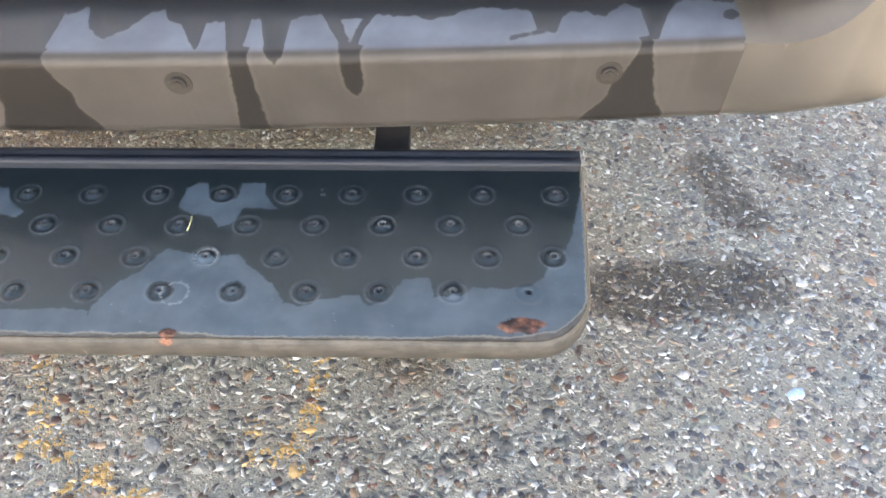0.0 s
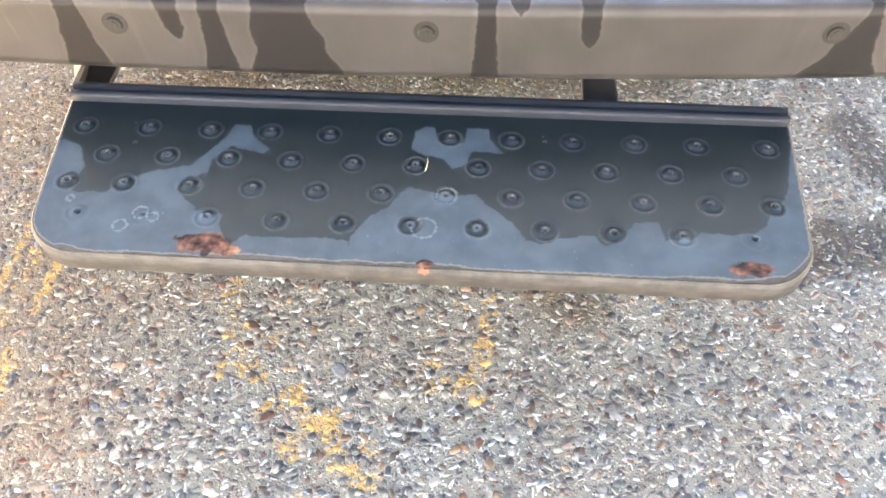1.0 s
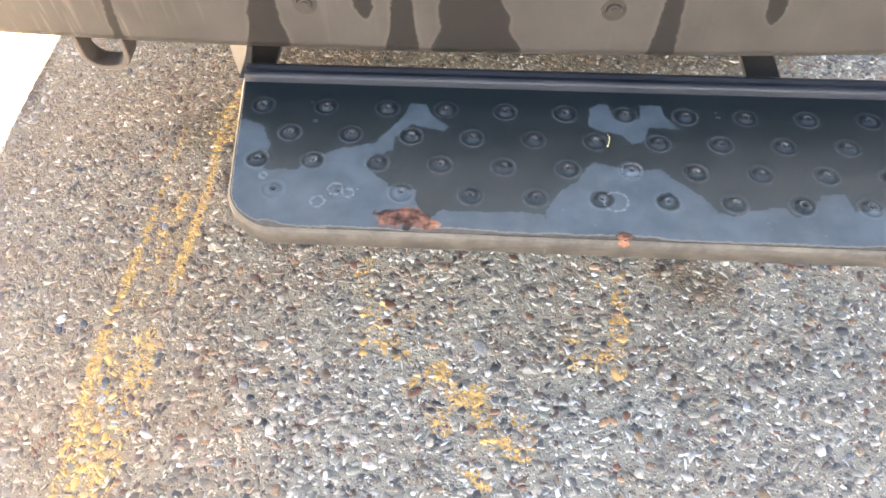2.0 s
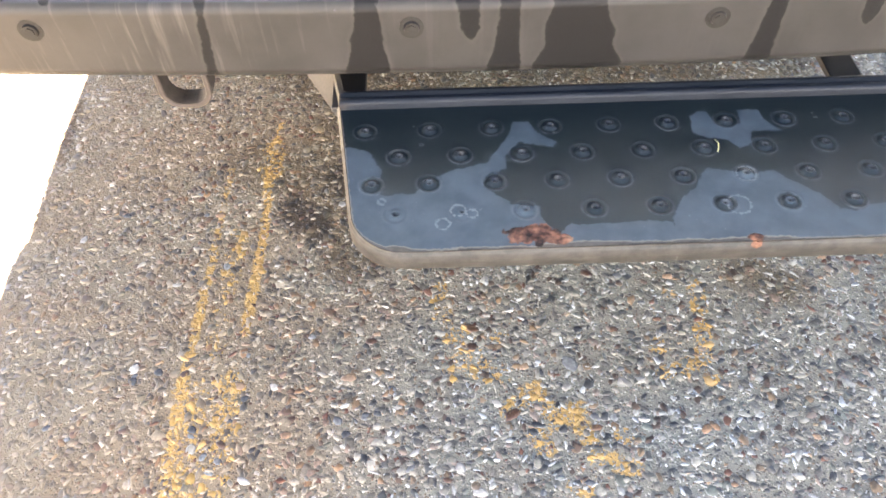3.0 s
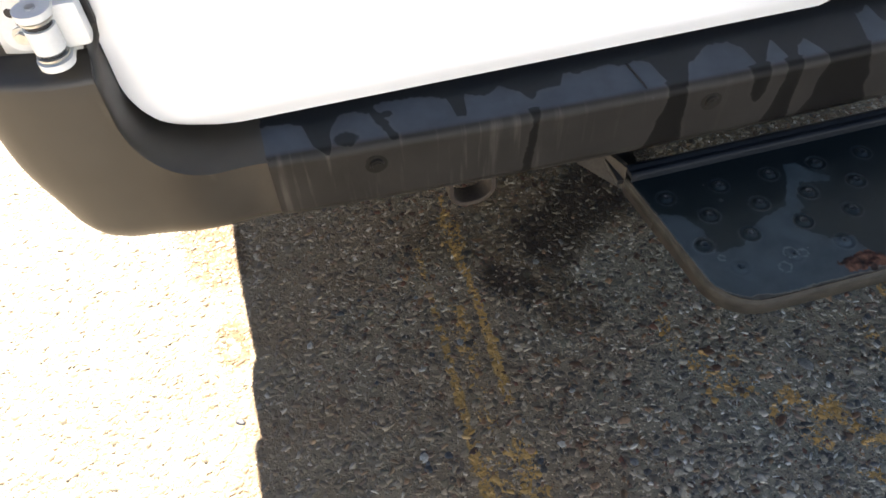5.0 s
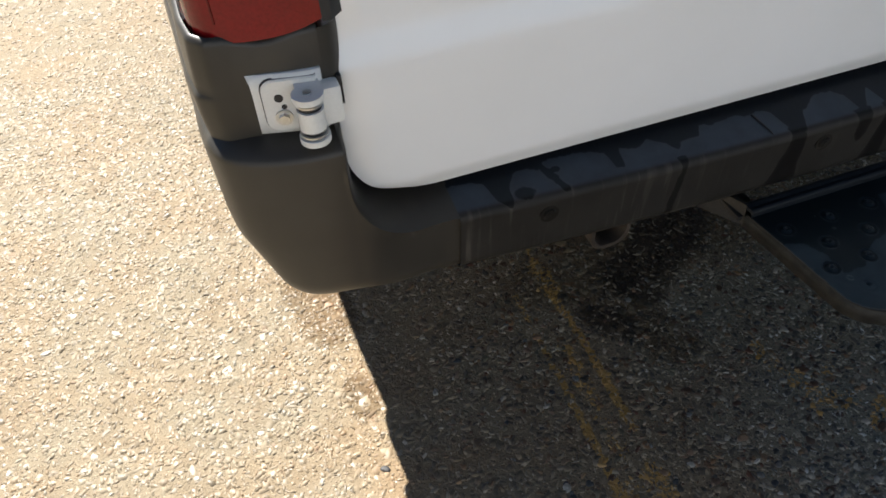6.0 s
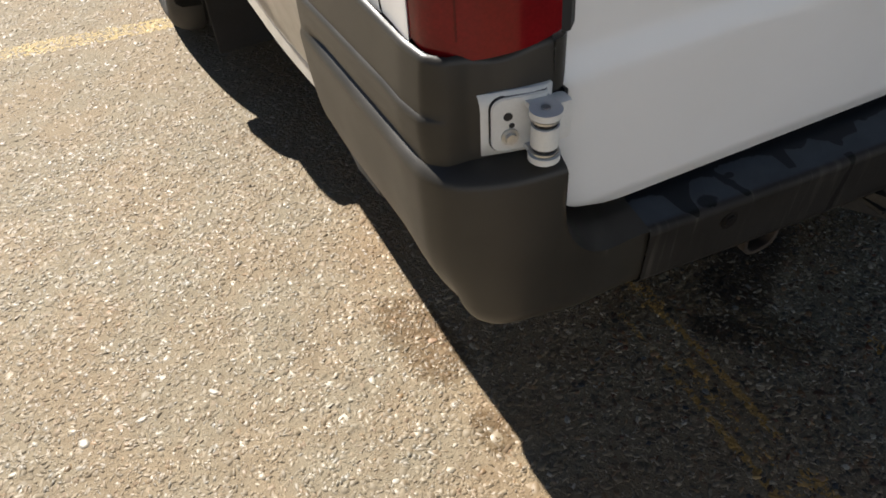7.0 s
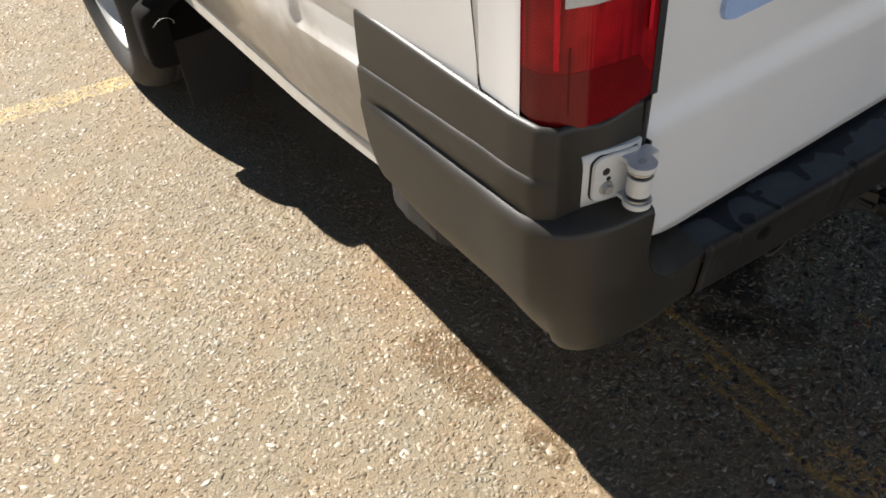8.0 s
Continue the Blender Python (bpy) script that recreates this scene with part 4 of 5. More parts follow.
def lamp(side):
    flip = np.array([1.0 if side < 0 else -1.0, 1, 1])

    def sheet(name, t0, t1, z0, z1, grow, material, parent, label, curve=0.0, nz=14):
        p = corner_plan(t0, t1, 30, grow)
        P = np.zeros((nz, 30, 3))
        for i, f in enumerate(np.linspace(0, 1, nz)):
            P[i, :, :2] = p
            bow = curve * (np.abs(np.linspace(-1, 1, 30)) ** 2.5)
            P[i, :, 2] = z0 + bow * (1 - f) + (z1 - z0) * f
            P[i, :, 1] += (0.012 if t0 < 0.6 else 0.0) * (z1 - z0) * 3 * f
            if t0 > 0.6:
                P[i, :, 0] -= np.interp(P[i, :, 2], (0.79, 0.88, 1.0, 1.1, 1.2, 1.35, 1.6, 1.95, 2.3), (0, .006, .014, .019, .021, .015, -.004, -.044, -.09)) * np.linspace(0, 1, 30)
        P = P * flip
        if side < 0:
            P = P[:, ::-1]
        piece = slab(name, P, (-0.02 * side, 0.02, 0), material, parent, label)
        piece.data.set_sharp_from_angle(angle=radians(35))
        return piece

    red = sheet("tail_lamp", 0.042, 0.690, 0.7800, 1.46, -0.002, RED, van, "red plastic tail lamp with ribbed lens", 0.013, 40)
    sheet("clear_lens", 0.17, 0.500, 0.917, 1.02, -0.0012, CLEAR, red, "clear reversing lens")
    sheet("reflector", 0.512, 0.536, 0.852, 1.25, -0.0014, BRIGHT, red, "brighter red reflector strip")
    sheet("reflector", 0.085, 0.105, 0.872, 1.10, -0.0014, BRIGHT, red, "brighter red reflector strip")
    sheet("rib", 0.4585, 0.4655, 0.800, 0.874, -0.0017, DARKRED, red, "dark moulded rib in the lens")
    sheet("lower_lens", 0.044, 0.688, 0.7798, 0.846, -0.0018, DEEP, red, "deep red lower reflector", 0.013)
    sheet("lamp_seal", -0.03, 0.040, 0.790, 1.46, -0.001, SEAL, red, "black rubber seal beside the lens")
    sheet("panel_seam", 0.986, 0.9995, 0.7895, 2.3, 0.0004, SEAL, red, "black gap beside the body panel")
    sheet("corner_panel", 0.697, 0.987, 0.7875, 2.3, -0.0005, WHITE, van, "white body panel beside the lamp")


def rear_door(x0, x1, hinge_left):
    """A rear door skin with a pressed band, rounded at its lower outer corner."""
    zs = np.concatenate([np.linspace(0.534, 0.64, 28), np.linspace(0.65, 0.70, 5), np.linspace(0.71, 0.80, 16), np.linspace(0.85, 2.38, 24)])
    n = 40
    P = np.zeros((len(zs), n, 3))
    for i, z in enumerate(zs):
        y = 0.058 - 0.012 * float(ss(np.array(z), 0.525, 0.565)) - 0.006 * (z - 0.6) + 0.013 * float(ss(np.array(z), 0.722, 0.768)) + 0.05 * max(0, z - 1.2) ** 2
        r = 0.086
        dz = max(0.0, 0.534 + r - z)
        inset = r - math.sqrt(max(r * r - dz * dz, 0))
        a, b = (x0 + inset, x1) if hinge_left else (x0, x1 - inset)
        u = np.linspace(0, 1, n)
        P[i, :, 0] = a + (b - a) * u
        edge = np.minimum(P[i, :, 0] - a, b - P[i, :, 0])
        P[i, :, 1] = y + 0.006 * (1 - ss(edge, 0, 0.02)) + (0.01 * (np.abs(P[i, :, 0]) - 0.4) if z > 0.5 else 0) * 0.6
        P[i, :, 2] = z
    d = slab("rear_door", P, (0, 0.028, 0), WHITE, van, "white rear cargo door, closed")
    d.data.set_sharp_from_angle(angle=radians(40))
    return d


def plate(bm, xr, zr, r, yr, x_sign, turn):
    """A flat plate in the x, z plane, rounded at the two corners away from the door."""
    out = [(xr[1], zr[0]), (xr[1], zr[1])]
    out += [(xr[0] + r - r * math.sin(a), zr[1] - r + r * math.cos(a)) for a in np.linspace(0, math.pi / 2, 8)]
    out += [(xr[0] + r - r * math.cos(a), zr[0] + r - r * math.sin(a)) for a in np.linspace(0, math.pi / 2, 8)]
    f = bm.faces.new([bm.verts.new(turn @ Vector((x * x_sign, yr[0], z))) for x, z in out])
    ext = bmesh.ops.extrude_face_region(bm, geom=[f])["geom"]
    bmesh.ops.translate(bm, vec=turn.to_3x3() @ Vector((0, yr[1] - yr[0], 0)), verts=[v for v in ext if isinstance(v, bmesh.types.BMVert)])
    bmesh.ops.recalc_face_normals(bm, faces=bm.faces)
    rim = [e for e in bm.edges if all(abs((turn.inverted() @ v.co).y - yr[0]) < 1e-5 for v in e.verts)]
    bmesh.ops.bevel(bm, geom=rim, offset=0.0012, segments=2, affect="EDGES")


def hinge(parent, x_sign):
    f = lambda p: (p[0] * x_sign, p[1], p[2])
    turn = Matrix.Translation((-0.881 * x_sign, 0.0505, 0.7075)) @ Matrix.Rotation(radians(-11.5 * x_sign), 4, "Z")
    bend = np.array([(-.921, .0662), (-.91, .0623), (-.90, .0592), (-.89, .0565), (-.88, .0538), (-.87, .0514), (-.86, .0493), (-.85, .0483), (-.842, .048)])
    P = np.array([[(x * x_sign, y - 0.0067, z) for x, y in bend] for z in np.linspace(0.6715, 0.744, 5)])
    if x_sign < 0:
        P = P[:, ::-1]
    h = slab("hinge", P, (0, 0.009, 0), HINGE, parent, "white enamelled lower door hinge")
    bm = bmesh.new()
    plate(bm, (-0.024, 0.034), (-0.031, 0.031), 0.013, (-0.0065, 0.002), x_sign, turn)
    part("leaf", bm, HINGE, h)
    bm = bmesh.new()
    plate(bm, (-0.0254, 0.034), (-0.0326, 0.0326), 0.0142, (-0.0036, 0.004), x_sign, turn)
    part("gasket", bm, SEAL, h, "thin black gasket")
    for dx, dz, r in ((-0.007, 0.010, 0.0048), (-0.003, -0.001, 0.003)):
        bm = bmesh.new()
        rod(bm, turn @ Vector((dx * x_sign, -0.004, dz)), turn @ Vector((dx * x_sign, -0.0069, dz)), r)
        part("hole", bm, SEAL, h, "dark bolt hole")
    bm = bmesh.new()
    rod(bm, turn @ Vector((-0.005 * x_sign, -0.006, -0.0135)), turn @ Vector((-0.005 * x_sign, -0.0088, -0.0135)), 0.0092, 24)
    rod(bm, turn @ Vector((-0.005 * x_sign, -0.008, -0.0135)), turn @ Vector((-0.005 * x_sign, -0.0135, -0.0135)), 0.0062, 6)
    part("bolt", bm, ZINC, h, "white hex bolt with washer")
    cx, cy = -0.8625 * x_sign, 0.0195
    bm = bmesh.new()
    rod(bm, (cx, cy, 0.692), (cx, cy, 0.716), 0.0142, 28)
    part("knuckle", bm, HINGE, h, smooth=True)
    for z, dz in ((0.6850, 0.0034), (0.7220, -0.0034)):
        bm = bmesh.new()
        rod(bm, (cx, cy, z), (cx, cy, z + 0.0022), 0.0148, 28)
        part("washer", bm, ZINC, h, "bright steel washer")
        bm = bmesh.new()
        rod(bm, (cx, cy, z + dz - 0.002), (cx, cy, z + dz + 0.004), 0.0122, 28)
        part("ring", bm, SEAL, h, "black bushing")
    for z in (0.6755, 0.7265):
        bm = bmesh.new()
        rod(bm, (cx, cy, z), (cx, cy, z + 0.007), 0.0165, 28)
        a, b = sorted((cx - 0.010 * x_sign, cx + 0.0165 * x_sign))
        box(bm, (a, cy, z + 0.0004), (b, 0.052, z + 0.0066), 0.001)
        part("ear", bm, HINGE, h, smooth=True)
    bm = bmesh.new()
    rod(bm, (cx, cy, 0.673), (cx, cy, 0.7350), 0.0045, 16)
    part("pin", bm, ZINC, h)
    bm = bmesh.new()
    a, b = sorted((cx + 0.006 * x_sign, cx + 0.036 * x_sign))
    box(bm, (a, 0.024, 0.684), (b, 0.046, 0.730), 0.006)
    part("door_leaf", bm, HINGE, h, smooth=True)
    # black strip in place of the dark shadow notch in the door's edge
    bm = bmesh.new()
    a, b = sorted((cx + 0.0365 * x_sign, cx + 0.041 * x_sign))
    box(bm, (a, 0.043, 0.694), (b, 0.052, 0.729), 0.001)
    part("gasket", bm, SEAL, h, "black strip for the shadow notch behind the hinge")


def decal(door):
    bm = bmesh.new()
    pts = [(-0.722, 0.846), (-0.717, 0.836), (-0.70, 0.832), (-0.62, 0.832), (-0.575, 0.840), (-0.57, 0.91), (-0.722, 0.91)]
    vs = [bm.verts.new((x, 0.0525, z)) for x, z in pts]
    f = bm.faces.new(vs)
    ext = bmesh.ops.extrude_face_region(bm, geom=[f])["geom"]
    bmesh.ops.translate(bm, vec=(0, 0.012, 0), verts=[v for v in ext if isinstance(v, bmesh.types.BMVert)])
    part("decal", bm, BLUE, door, "pale blue vinyl marking")


# outlines of dry dust on the step, as (across, behind)
DRY_A = ((-.30, -.08), (-.244, -.08), (-.222, -.09), (-.206, -.118), (-.208, -.139), (-.208, -.157), (-.17, -.155), (-.152, -.136), (-.133, -.125), (-.089, -.112), (-.072, -.088), (-.06, -.07),
         (-.053, -.047), (-.035, -.047), (-.027, -.066), (-.007, -.082), (-.011, -.091), (-.032, -.086), (-.049, -.081), (-.066, -.101), (-.067, -.122), (-.087, -.133), (-.095, -.149),
         (-.074, -.167), (-.065, -.176), (-.036, -.18), (-.038, -.194), (-.021, -.22), (-.006, -.206), (.023, -.207), (.074, -.206), (.101, -.207), (.101, -.30), (-.30, -.30))
DRY_B = ((.101, -.207), (.108, -.191), (.12, -.172), (.137, -.161), (.148, -.139), (.157, -.131), (.178, -.137), (.205, -.142), (.228, -.138), (.246, -.157), (.267, -.175), (.282, -.198),
         (.298, -.202), (.314, -.194), (.351, -.188), (.361, -.203), (.38, -.193), (.393, -.169), (.419, -.167), (.423, -.191), (.449, -.189), (.461, -.178), (.49, -.181), (.516, -.177),
         (.528, -.166), (.54, -.142), (.554, -.131), (.56, -.116), (.576, -.051), (.62, -.05), (.62, -.30), (.101, -.30))
DRY_C = ((.154, -.075), (.157, -.046), (.17, -.039), (.177, -.04), (.185, -.065), (.201, -.067), (.213, -.061), (.214, -.039), (.239, -.039), (.243, -.059), (.26, -.078), (.222, -.074),
         (.215, -.094), (.201, -.103), (.19, -.087), (.166, -.083))
STEP_Z = 0.3655
HOLES = ((-.191, -.1845), (-.217, -.1415), (.513, -.1845), (.54, -.1415), (.371, -.1845), (.3344, -.0555), (.4033, -.0555))


def step_plate():
    """The step's tread: raised dimples with holes, rounded front corners, folded skirt."""
    ny, nx = 190, 620
    ys = -0.008 - (0.236 - 0.008) * np.linspace(0, 1, ny)
    P = np.zeros((ny, nx, 3))
    for i, y in enumerate(ys):
        q = np.clip((-y - 0.184) / 0.052, 0, 1)
        inset = 0.052 * (1 - math.sqrt(max(0, 1 - q * q)))
        a = -0.260 + 0.022 * (-y / 0.19) + inset
        b = 0.582 - 0.014 * (-y / 0.19) - inset
        P[i, :, 0], P[i, :, 1] = np.linspace(a, b, nx), y - 0.004 * np.linspace(0, 1, nx)
    X, Y = P[..., 0], P[..., 1]
    Z = np.zeros(X.shape)
    rng = random.Random(3)
    rows = [(-0.0555, [-.226, -.151] + [-.079 + .0689 * i for i in range(9)] + [.549]), (-0.099, [-.187 + .0695 * i for i in range(11)]),
            (-0.1415, [-.217, -.154] + [-.082 + .0696 * i for i in range(9)] + [.54]), (-0.1845, [-.191, -.12, -.052] + [.022 + .0698 * i for i in range(7)] + [.513])]
    washed = np.full(X.shape, 1.0)
    ring, knob, pit = np.zeros(X.shape), np.zeros(X.shape), np.zeros(X.shape)
    for ry, xs in rows:
        for cx in xs:
            worn = ry < -0.18 and (cx < -0.06 or cx > 0.5)
            d = np.hypot(X - cx, (Y - ry) * 1.02)
            tall = 0.0009 if worn else rng.uniform(0.0022, 0.0028)
            Z += tall * (1 - ss(d, 0.0042, 0.0082)) - tall * 0.30 * np.exp(-((d - 0.0100) / 0.0016) ** 2) + tall * 0.16 * np.exp(-((d - 0.0138) / 0.0011) ** 2)
            hole = 0.010 if any(abs(cx - hx) < 0.006 and abs(ry - hy) < 0.006 for hx, hy in HOLES) else rng.choice((0.0, 0.0005, 0.001))
            Z -= (tall * 0.8 + hole) * (1 - ss(d, 0.0016, 0.0036))
            # pale dust rings, with their lit rear edge put in the colour
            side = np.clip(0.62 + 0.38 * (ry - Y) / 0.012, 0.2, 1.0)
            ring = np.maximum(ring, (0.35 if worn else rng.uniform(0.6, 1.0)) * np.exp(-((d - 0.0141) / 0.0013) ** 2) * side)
            knob = np.maximum(knob, (0.2 if worn else rng.uniform(0.5, 1.0)) * (1 - ss(d, 0.0038, 0.0054)))
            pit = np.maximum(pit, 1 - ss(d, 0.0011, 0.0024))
            if not worn and rng.random() < 0.8:
                washed = np.minimum(washed, np.maximum(d - 0.0122, 0.0050 - d))
    dry = np.maximum(np.maximum(signed(X, Y, DRY_A), signed(X, Y, DRY_B)), signed(X, Y, DRY_C))
    dry = np.minimum(dry, washed)
    chalk = np.full(X.shape, -1.0)
    for cx, cy, r in ((-0.124, -0.182, 0.008), (-0.110, -0.187, 0.006), (-0.141, -0.200, 0.0075), (-0.206, -0.166, 0.004), (0.176, -0.187, 0.013), (0.197, -0.142, 0.011), (-0.170, -0.049, 0.0), (-0.161, -0.080, 0.0015), (0.302, -0.048, 0.001), (0.303, -0.056, 0.001), (0.33, -0.21, 0.0), (0.12, -0.20, 0.0)):
        chalk = np.maximum(chalk, 0.002 - np.abs(np.hypot(X - cx, Y - cy) - r))
    rust = np.full(X.shape, -1.0)
    for cx, cy, rx, ry in ((-0.048, -0.219, 0.030, 0.013), (-0.02, -0.226, 0.012, 0.008), (0.181, -0.233, 0.009, 0.006), (0.505, -0.2225, 0.023, 0.0085)):
        rust = np.maximum(rust, 0.01 * (1 - np.hypot((X - cx) / rx, (Y - cy) / ry)))
    crust = np.array([noise.noise(Vector((x * 130, y * 200, 0))) for x, y in zip(X.ravel(), Y.ravel())]).reshape(X.shape)
    Z += np.where(rust > 0, (0.0016 + 0.0016 * crust) * np.clip(rust / 0.004, 0, 1), 0)
    Z += 0.0007 * np.sin(X * 9) * np.sin(Y * 14)
    P[..., 2] = STEP_Z + Z
    V, F = grid(P)
    i = np.arange(ny * nx).reshape(ny, nx)
    path = np.concatenate([i[:, 0], i[-1, 1:-1], i[::-1, -1]])
    pt = V[path]
    tan = np.gradient(pt[:, :2], axis=0)
    tan /= np.linalg.norm(tan, axis=1)[:, None]
    out = np.stack([tan[:, 1], -tan[:, 0]], -1)
    out *= np.where((out * (pt[:, :2] - np.array((0.16, -0.1)))).sum(1) < 0, -1, 1)[:, None]
    inner = np.minimum.reduce([X - P[:, :1, 0], P[:, -1:, 0] - X, Y - (P[-1, 0, 1] - 0.004 * (X + 0.26) / 0.84)])
    wear = np.array([noise.noise(Vector((x * 16, 5.5, 0))) * 0.006 + noise.noise(Vector((x * 60, 2.5, 0))) * 0.002 for x in X[-1]])
    rim = 0.0012 + 0.0025 * ss(-Y, 0.18, 0.225) + np.maximum(wear, -0.001)[None] * ss(-Y, 0.17, 0.22) + 0.007 * np.exp(-((X + 0.195) / 0.022) ** 2) * ss(-Y, 0.20, 0.232) + 0.008 * np.exp(-((X - 0.535) / 0.03) ** 2) * ss(-Y, 0.19, 0.23) - inner
    at = {"dry": [dry.ravel()], "rim": [rim.ravel()], "rust": [rust.ravel()], "chalk": [chalk.ravel()], "ring": [ring.ravel()], "knob": [knob.ravel()], "pit": [pit.ravel()]}
    rings, V = [path], [V]
    for grow, drop in ((0.0018, -0.0014), (0.0032, -0.005), (0.0035, -0.024), (0.0005, -0.025), (-0.003, -0.012)):
        k = sum(len(v) for v in V)
        ring = pt.copy()
        ring[:, :2] += out * grow
        ring[:, 2] = STEP_Z + drop + (pt[:, 2] - STEP_Z) * max(0, 1 + drop / 0.01)
        V.append(ring), rings.append(np.arange(k, k + len(path)))
        at["dry"].append(dry.ravel()[path]), at["chalk"].append(chalk.ravel()[path]), at["rust"].append(rust.ravel()[path] + drop * 0.15), at["rim"].append(np.full(len(path), 0.004 - drop))
        for key in ("ring", "knob", "pit"):
            at[key].append(np.zeros(len(path)))
    for a, b in zip(rings, rings[1:]):
        F += [[int(a[j + 1]), int(a[j]), int(b[j]), int(b[j + 1])] for j in range(len(path) - 1)]
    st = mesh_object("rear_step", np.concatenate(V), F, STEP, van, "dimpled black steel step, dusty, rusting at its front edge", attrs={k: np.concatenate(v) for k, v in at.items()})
    # rolled lip along the back
    prof = [(-0.0085, -0.012), (-0.0085, 0.003), (-0.0075, 0.0062), (-0.0045, 0.0078), (-0.001, 0.0078), (0.0015, 0.006), (0.003, 0.0062), (0.006, 0.0082), (0.011, 0.0085), (0.0145, 0.006), (0.0155, 0.002), (0.0155, -0.02)]
    xs = np.linspace(-0.257, 0.579, 60)
    L = np.array([[(x, -0.0075 + y - 0.004 * (x + 0.26) / 0.84, STEP_Z + z + 0.004) for x in xs] for y, z in prof])
    slab("lip", L, (0, 0, -0.006), BLACKLIP, st, "rolled black steel lip")
    for x in (0.3715, -0.249):
        bm = bmesh.new()
        box(bm, (x - 0.021, -0.004, 0.352), (x + 0.021, 0.20, 0.360), 0.002)
        box(bm, (x - 0.021, 0.14, 0.352), (x + 0.021, 0.148, 0.47), 0.002)
        part("bracket", bm, BLACK, st, "black steel step bracket")
    bm = bmesh.new()
    vs = [bm.verts.new(p) for p in ((-0.258, -0.001, 0.378), (-0.262, -0.010, 0.346), (-0.313, 0.100, 0.332), (-0.332, 0.150, 0.330), (-0.288, 0.150, 0.352), (-0.270, 0.060, 0.3665))]
    f = bm.faces.new(vs)
    ext = bmesh.ops.extrude_face_region(bm, geom=[f])["geom"]
    bmesh.ops.translate(bm, vec=(0.006, 0.004, 0), verts=[v for v in ext if isinstance(v, bmesh.types.BMVert)])
    part("gusset", bm, DIRTY, st, "tan dusty steel gusset")
    V, F = tube([(0.173, -0.093, 0.3705), (0.1745, -0.100, 0.3725), (0.1735, -0.107, 0.371), (0.172, -0.111, 0.369)], 0.0007, 6)
    s = mesh_object("straw", V, F, GRASS, None, "short dry yellow stalk lying on the step")
    tagged(s, category="straw")


def tow_eye():
    """A strap of flat iron bent into a U, hanging under the bumper."""
    r, x0, x1, low = 0.028, -0.4905, -0.4240, 0.3255
    mid = [(x0, 0.43), (x0, 0.39)] + [(x0 + r - r * math.cos(a), low + r - r * math.sin(a)) for a in np.linspace(0, math.pi / 2, 8)]
    mid += [(x1 - r + r * math.sin(a), low + r - r * math.cos(a)) for a in np.linspace(0, math.pi / 2, 8)] + [(x1, 0.39), (x1, 0.43)]
    mid = np.array(mid)
    way = np.gradient(mid, axis=0)
    way /= np.linalg.norm(way, axis=1)[:, None]
    out = np.stack([way[:, 1], -way[:, 0]], -1)
    P = []
    for u, y in ((0.0, .0445), (0.0012, .0432), (0.0060, .0432), (0.0072, .0445), (0.0072, .0725), (0.0060, .074), (0.0012, .074), (0.0, .0725), (0.0, .0445)):
        at = mid - out * u
        P.append([(x, y, z) for x, z in at])
    V, F = grid(np.array(P))
    t = mesh_object("tow_eye", V, F, IRON, van, "rusty flat iron tow eye under the bumper")
    t.data.set_sharp_from_angle(angle=radians(40))


def wheel(x_sign, axle):
    hub = new("wheel")
    hub.parent = van
    hub.location = (-1.012 * x_sign, axle, 0.352)
    hub.scale = (x_sign, 1, 1)
    w = 0.225
    prof = [(0.215, 0.012), (0.222, 0.000), (0.236, -0.014), (0.262, -0.027), (0.290, -0.030), (0.316, -0.022), (0.336, -0.004), (0.347, 0.020)]
    for g in range(4):
        c = 0.045 + g * 0.045
        prof += [(0.352, c - 0.010), (0.352, c + 0.016), (0.344, c + 0.019), (0.344, c + 0.028)]
    prof += [(0.347, w - 0.03), (0.33, w - 0.008), (0.29, w), (0.24, w), (0.215, w - 0.015)]
    t = lathe("tyre", prof, 72, RUBBER, hub, "worn black rubber tyre")
    t.data.set_sharp_from_angle(angle=radians(30))
    rim = lathe("rim", [(0.222, 0.0), (0.219, -0.004), (0.212, 0.0), (0.206, 0.02), (0.20, 0.05), (0.19, 0.062), (0.15, 0.055), (0.10, 0.04), (0.075, 0.03), (0.07, 0.01), (0.05, 0.004), (0.0, 0.004)], 60, STEEL, hub, "silver steel rim")
    return hub


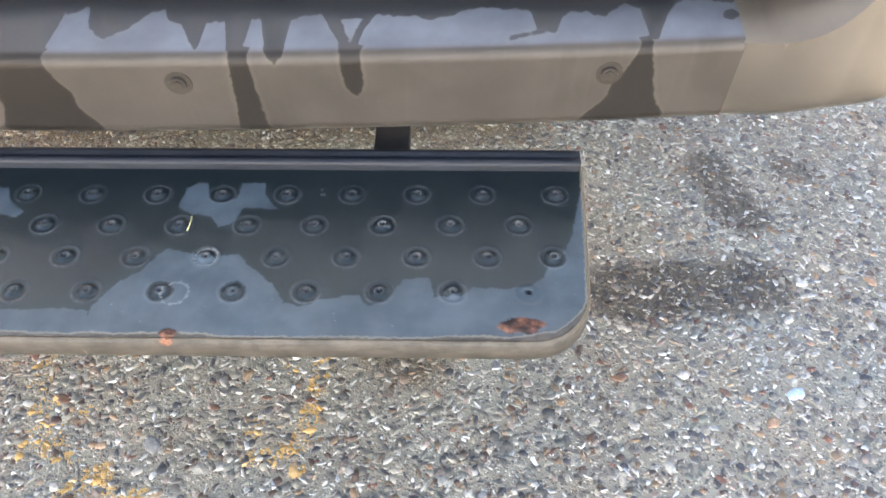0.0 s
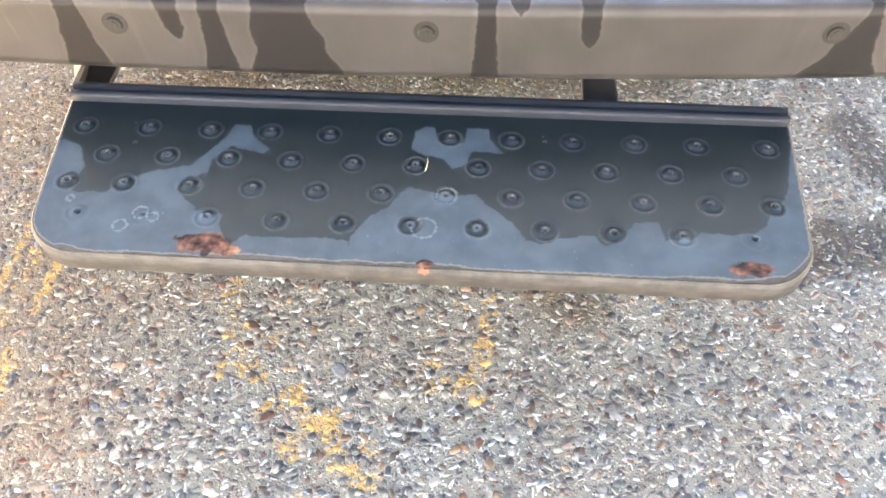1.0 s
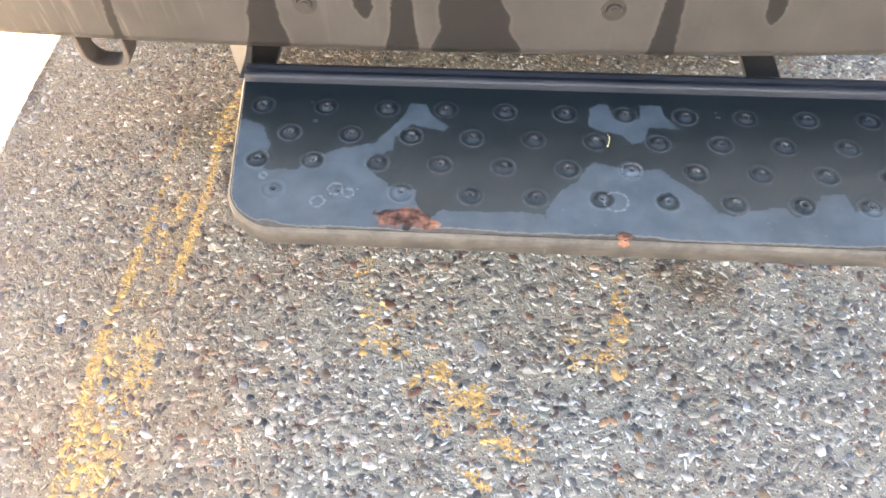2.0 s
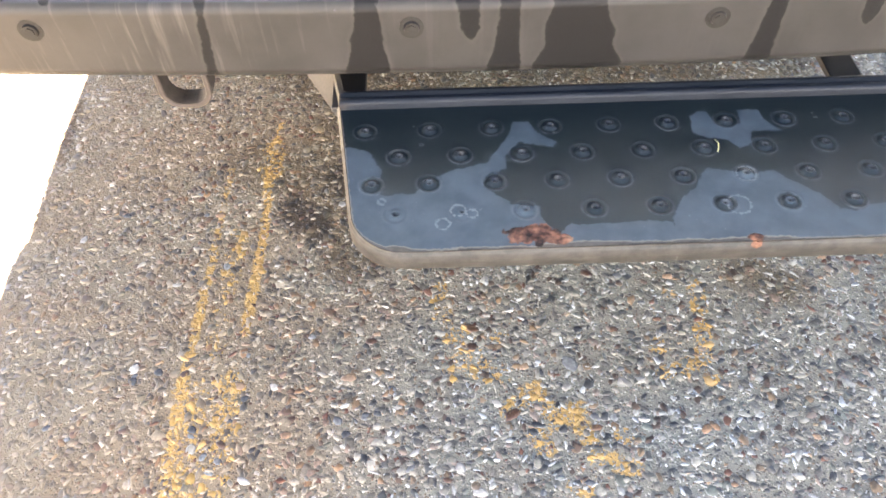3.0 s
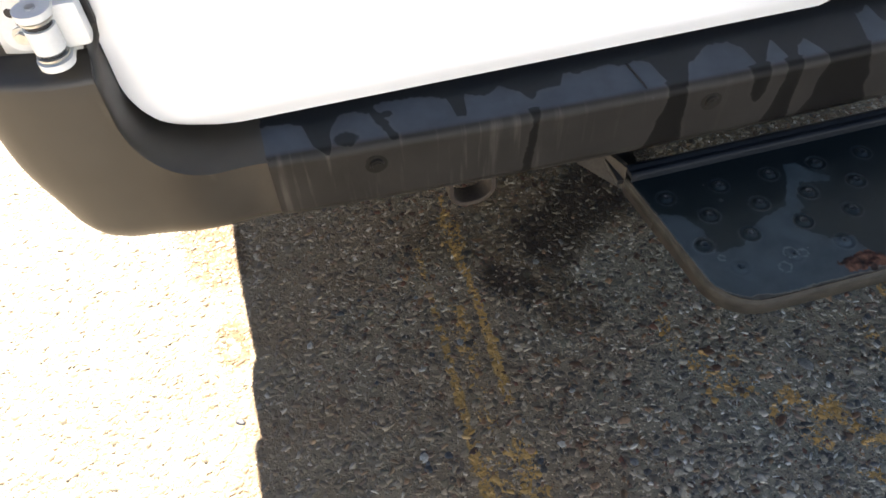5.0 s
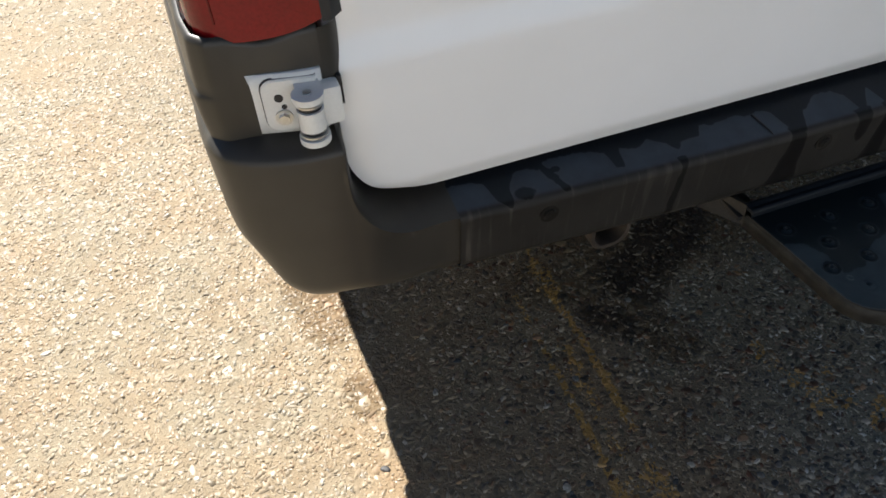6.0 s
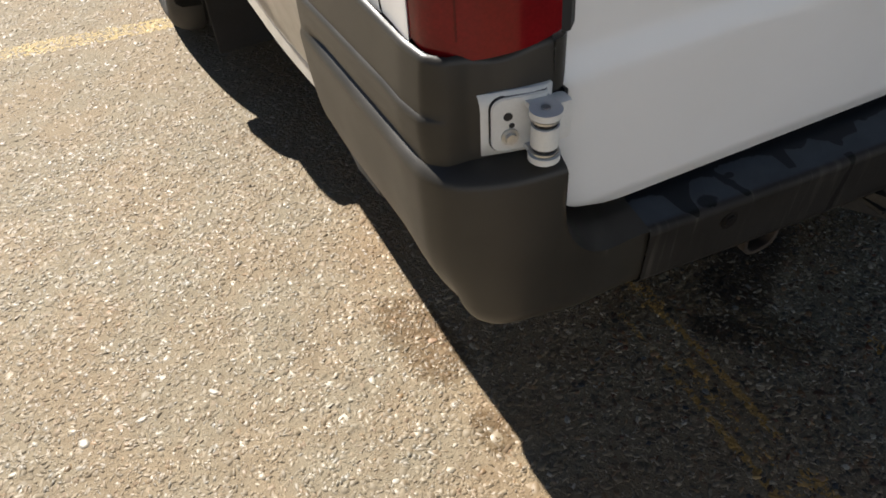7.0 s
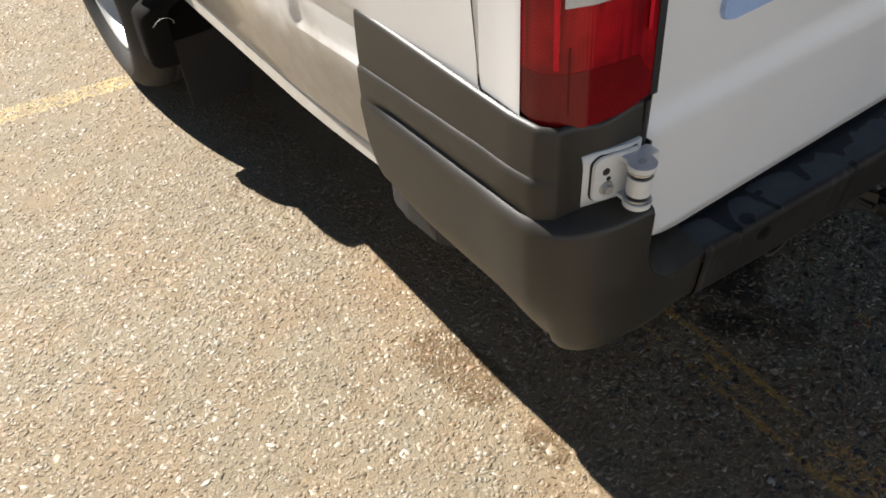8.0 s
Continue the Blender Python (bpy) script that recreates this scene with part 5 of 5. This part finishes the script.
def arch(x_sign, axle):
    """Black wheel-arch moulding standing proud of the side."""
    P = []
    for a in np.linspace(math.radians(-10), math.radians(190), 170):
        c, s = math.cos(a), math.sin(a)
        # bulge, dip and outset are shaped only to cast the side's scalloped shadow
        ro = 0.49 + 0.14 * math.exp(-((math.degrees(a) - 160) / 9) ** 2)
        dip = 0.05 * math.exp(-((math.degrees(a) - 169.5) / 2.4) ** 2)
        out = 0.019 * (1 - math.exp(-((math.degrees(a) - 162) / 10) ** 2))
        P.append([((dip - x - out) * x_sign, axle + r * c, max(0.36 + r * s, 0.255)) for r, x in ((0.425, 0.75), (0.42, 1.012), (0.43, 1.022), (ro, 1.020), (ro + 0.02, 1.008), (ro + 0.03, 0.96))])
    V, F = grid(np.array(P), flip=x_sign < 0)
    mesh_object("wheel_arch", V, F, ARCH, van, "black plastic wheel-arch moulding")


def loose_cable():
    """A thin pale cable end standing out of the rear wheel arch in an arc."""
    V, F = tube([(-1.0095 - 0.0245 * math.cos(a), 1.36 - 0.03 * math.sin(a) ** 0.5, 0.428 + 0.003 * math.cos(a) + 0.028 * math.sin(a)) for a in np.linspace(0.02, 3.12, 13)], 0.0006, 6)
    mesh_object("cable", V, F, HINGE, van, "thin pale cable in the wheel arch")


def mudflap(x_sign):
    bm = bmesh.new()
    a, b = sorted((-0.955 * x_sign, -0.77 * x_sign))
    box(bm, (a, AXLE - 0.40, 0.065), (b, AXLE - 0.388, 0.52), 0.004)
    part("mud_flap", bm, FLAP, van, "black rubber mud flap")


def cab():
    """Glazing of the cab, far ahead."""
    bm = bmesh.new()
    box(bm, (-0.78, 5.0, 1.62), (0.78, 5.03, 2.2), 0.02, Matrix.Translation((0, 5.35, 1.72)) @ Matrix.Rotation(radians(45), 4, "X") @ Matrix.Translation((0, -5.0, -1.9)))
    part("windscreen", bm, GLASS, van, "dark windscreen")


bumper_centre()
corner(-1, -0.7045), corner(1, -0.725)
inner_bumper()
body_shell()
rear_structure()
lamp(-1), lamp(1)
left_door, right_door = rear_door(-0.829, 0.0215, True), rear_door(0.0285, 0.829, False)
hinge(van, 1), hinge(van, -1)
decal(left_door)
step_plate()
tow_eye()
for sgn in (1, -1):
    wheel(sgn, AXLE), wheel(sgn, FRONT_AXLE)
    arch(sgn, AXLE), arch(sgn, FRONT_AXLE)
    mudflap(sgn)
    sill_bracket(sgn)
loose_cable()
cab()
far_wall()
yard = ground()
stones()
single_pebbles(yard)
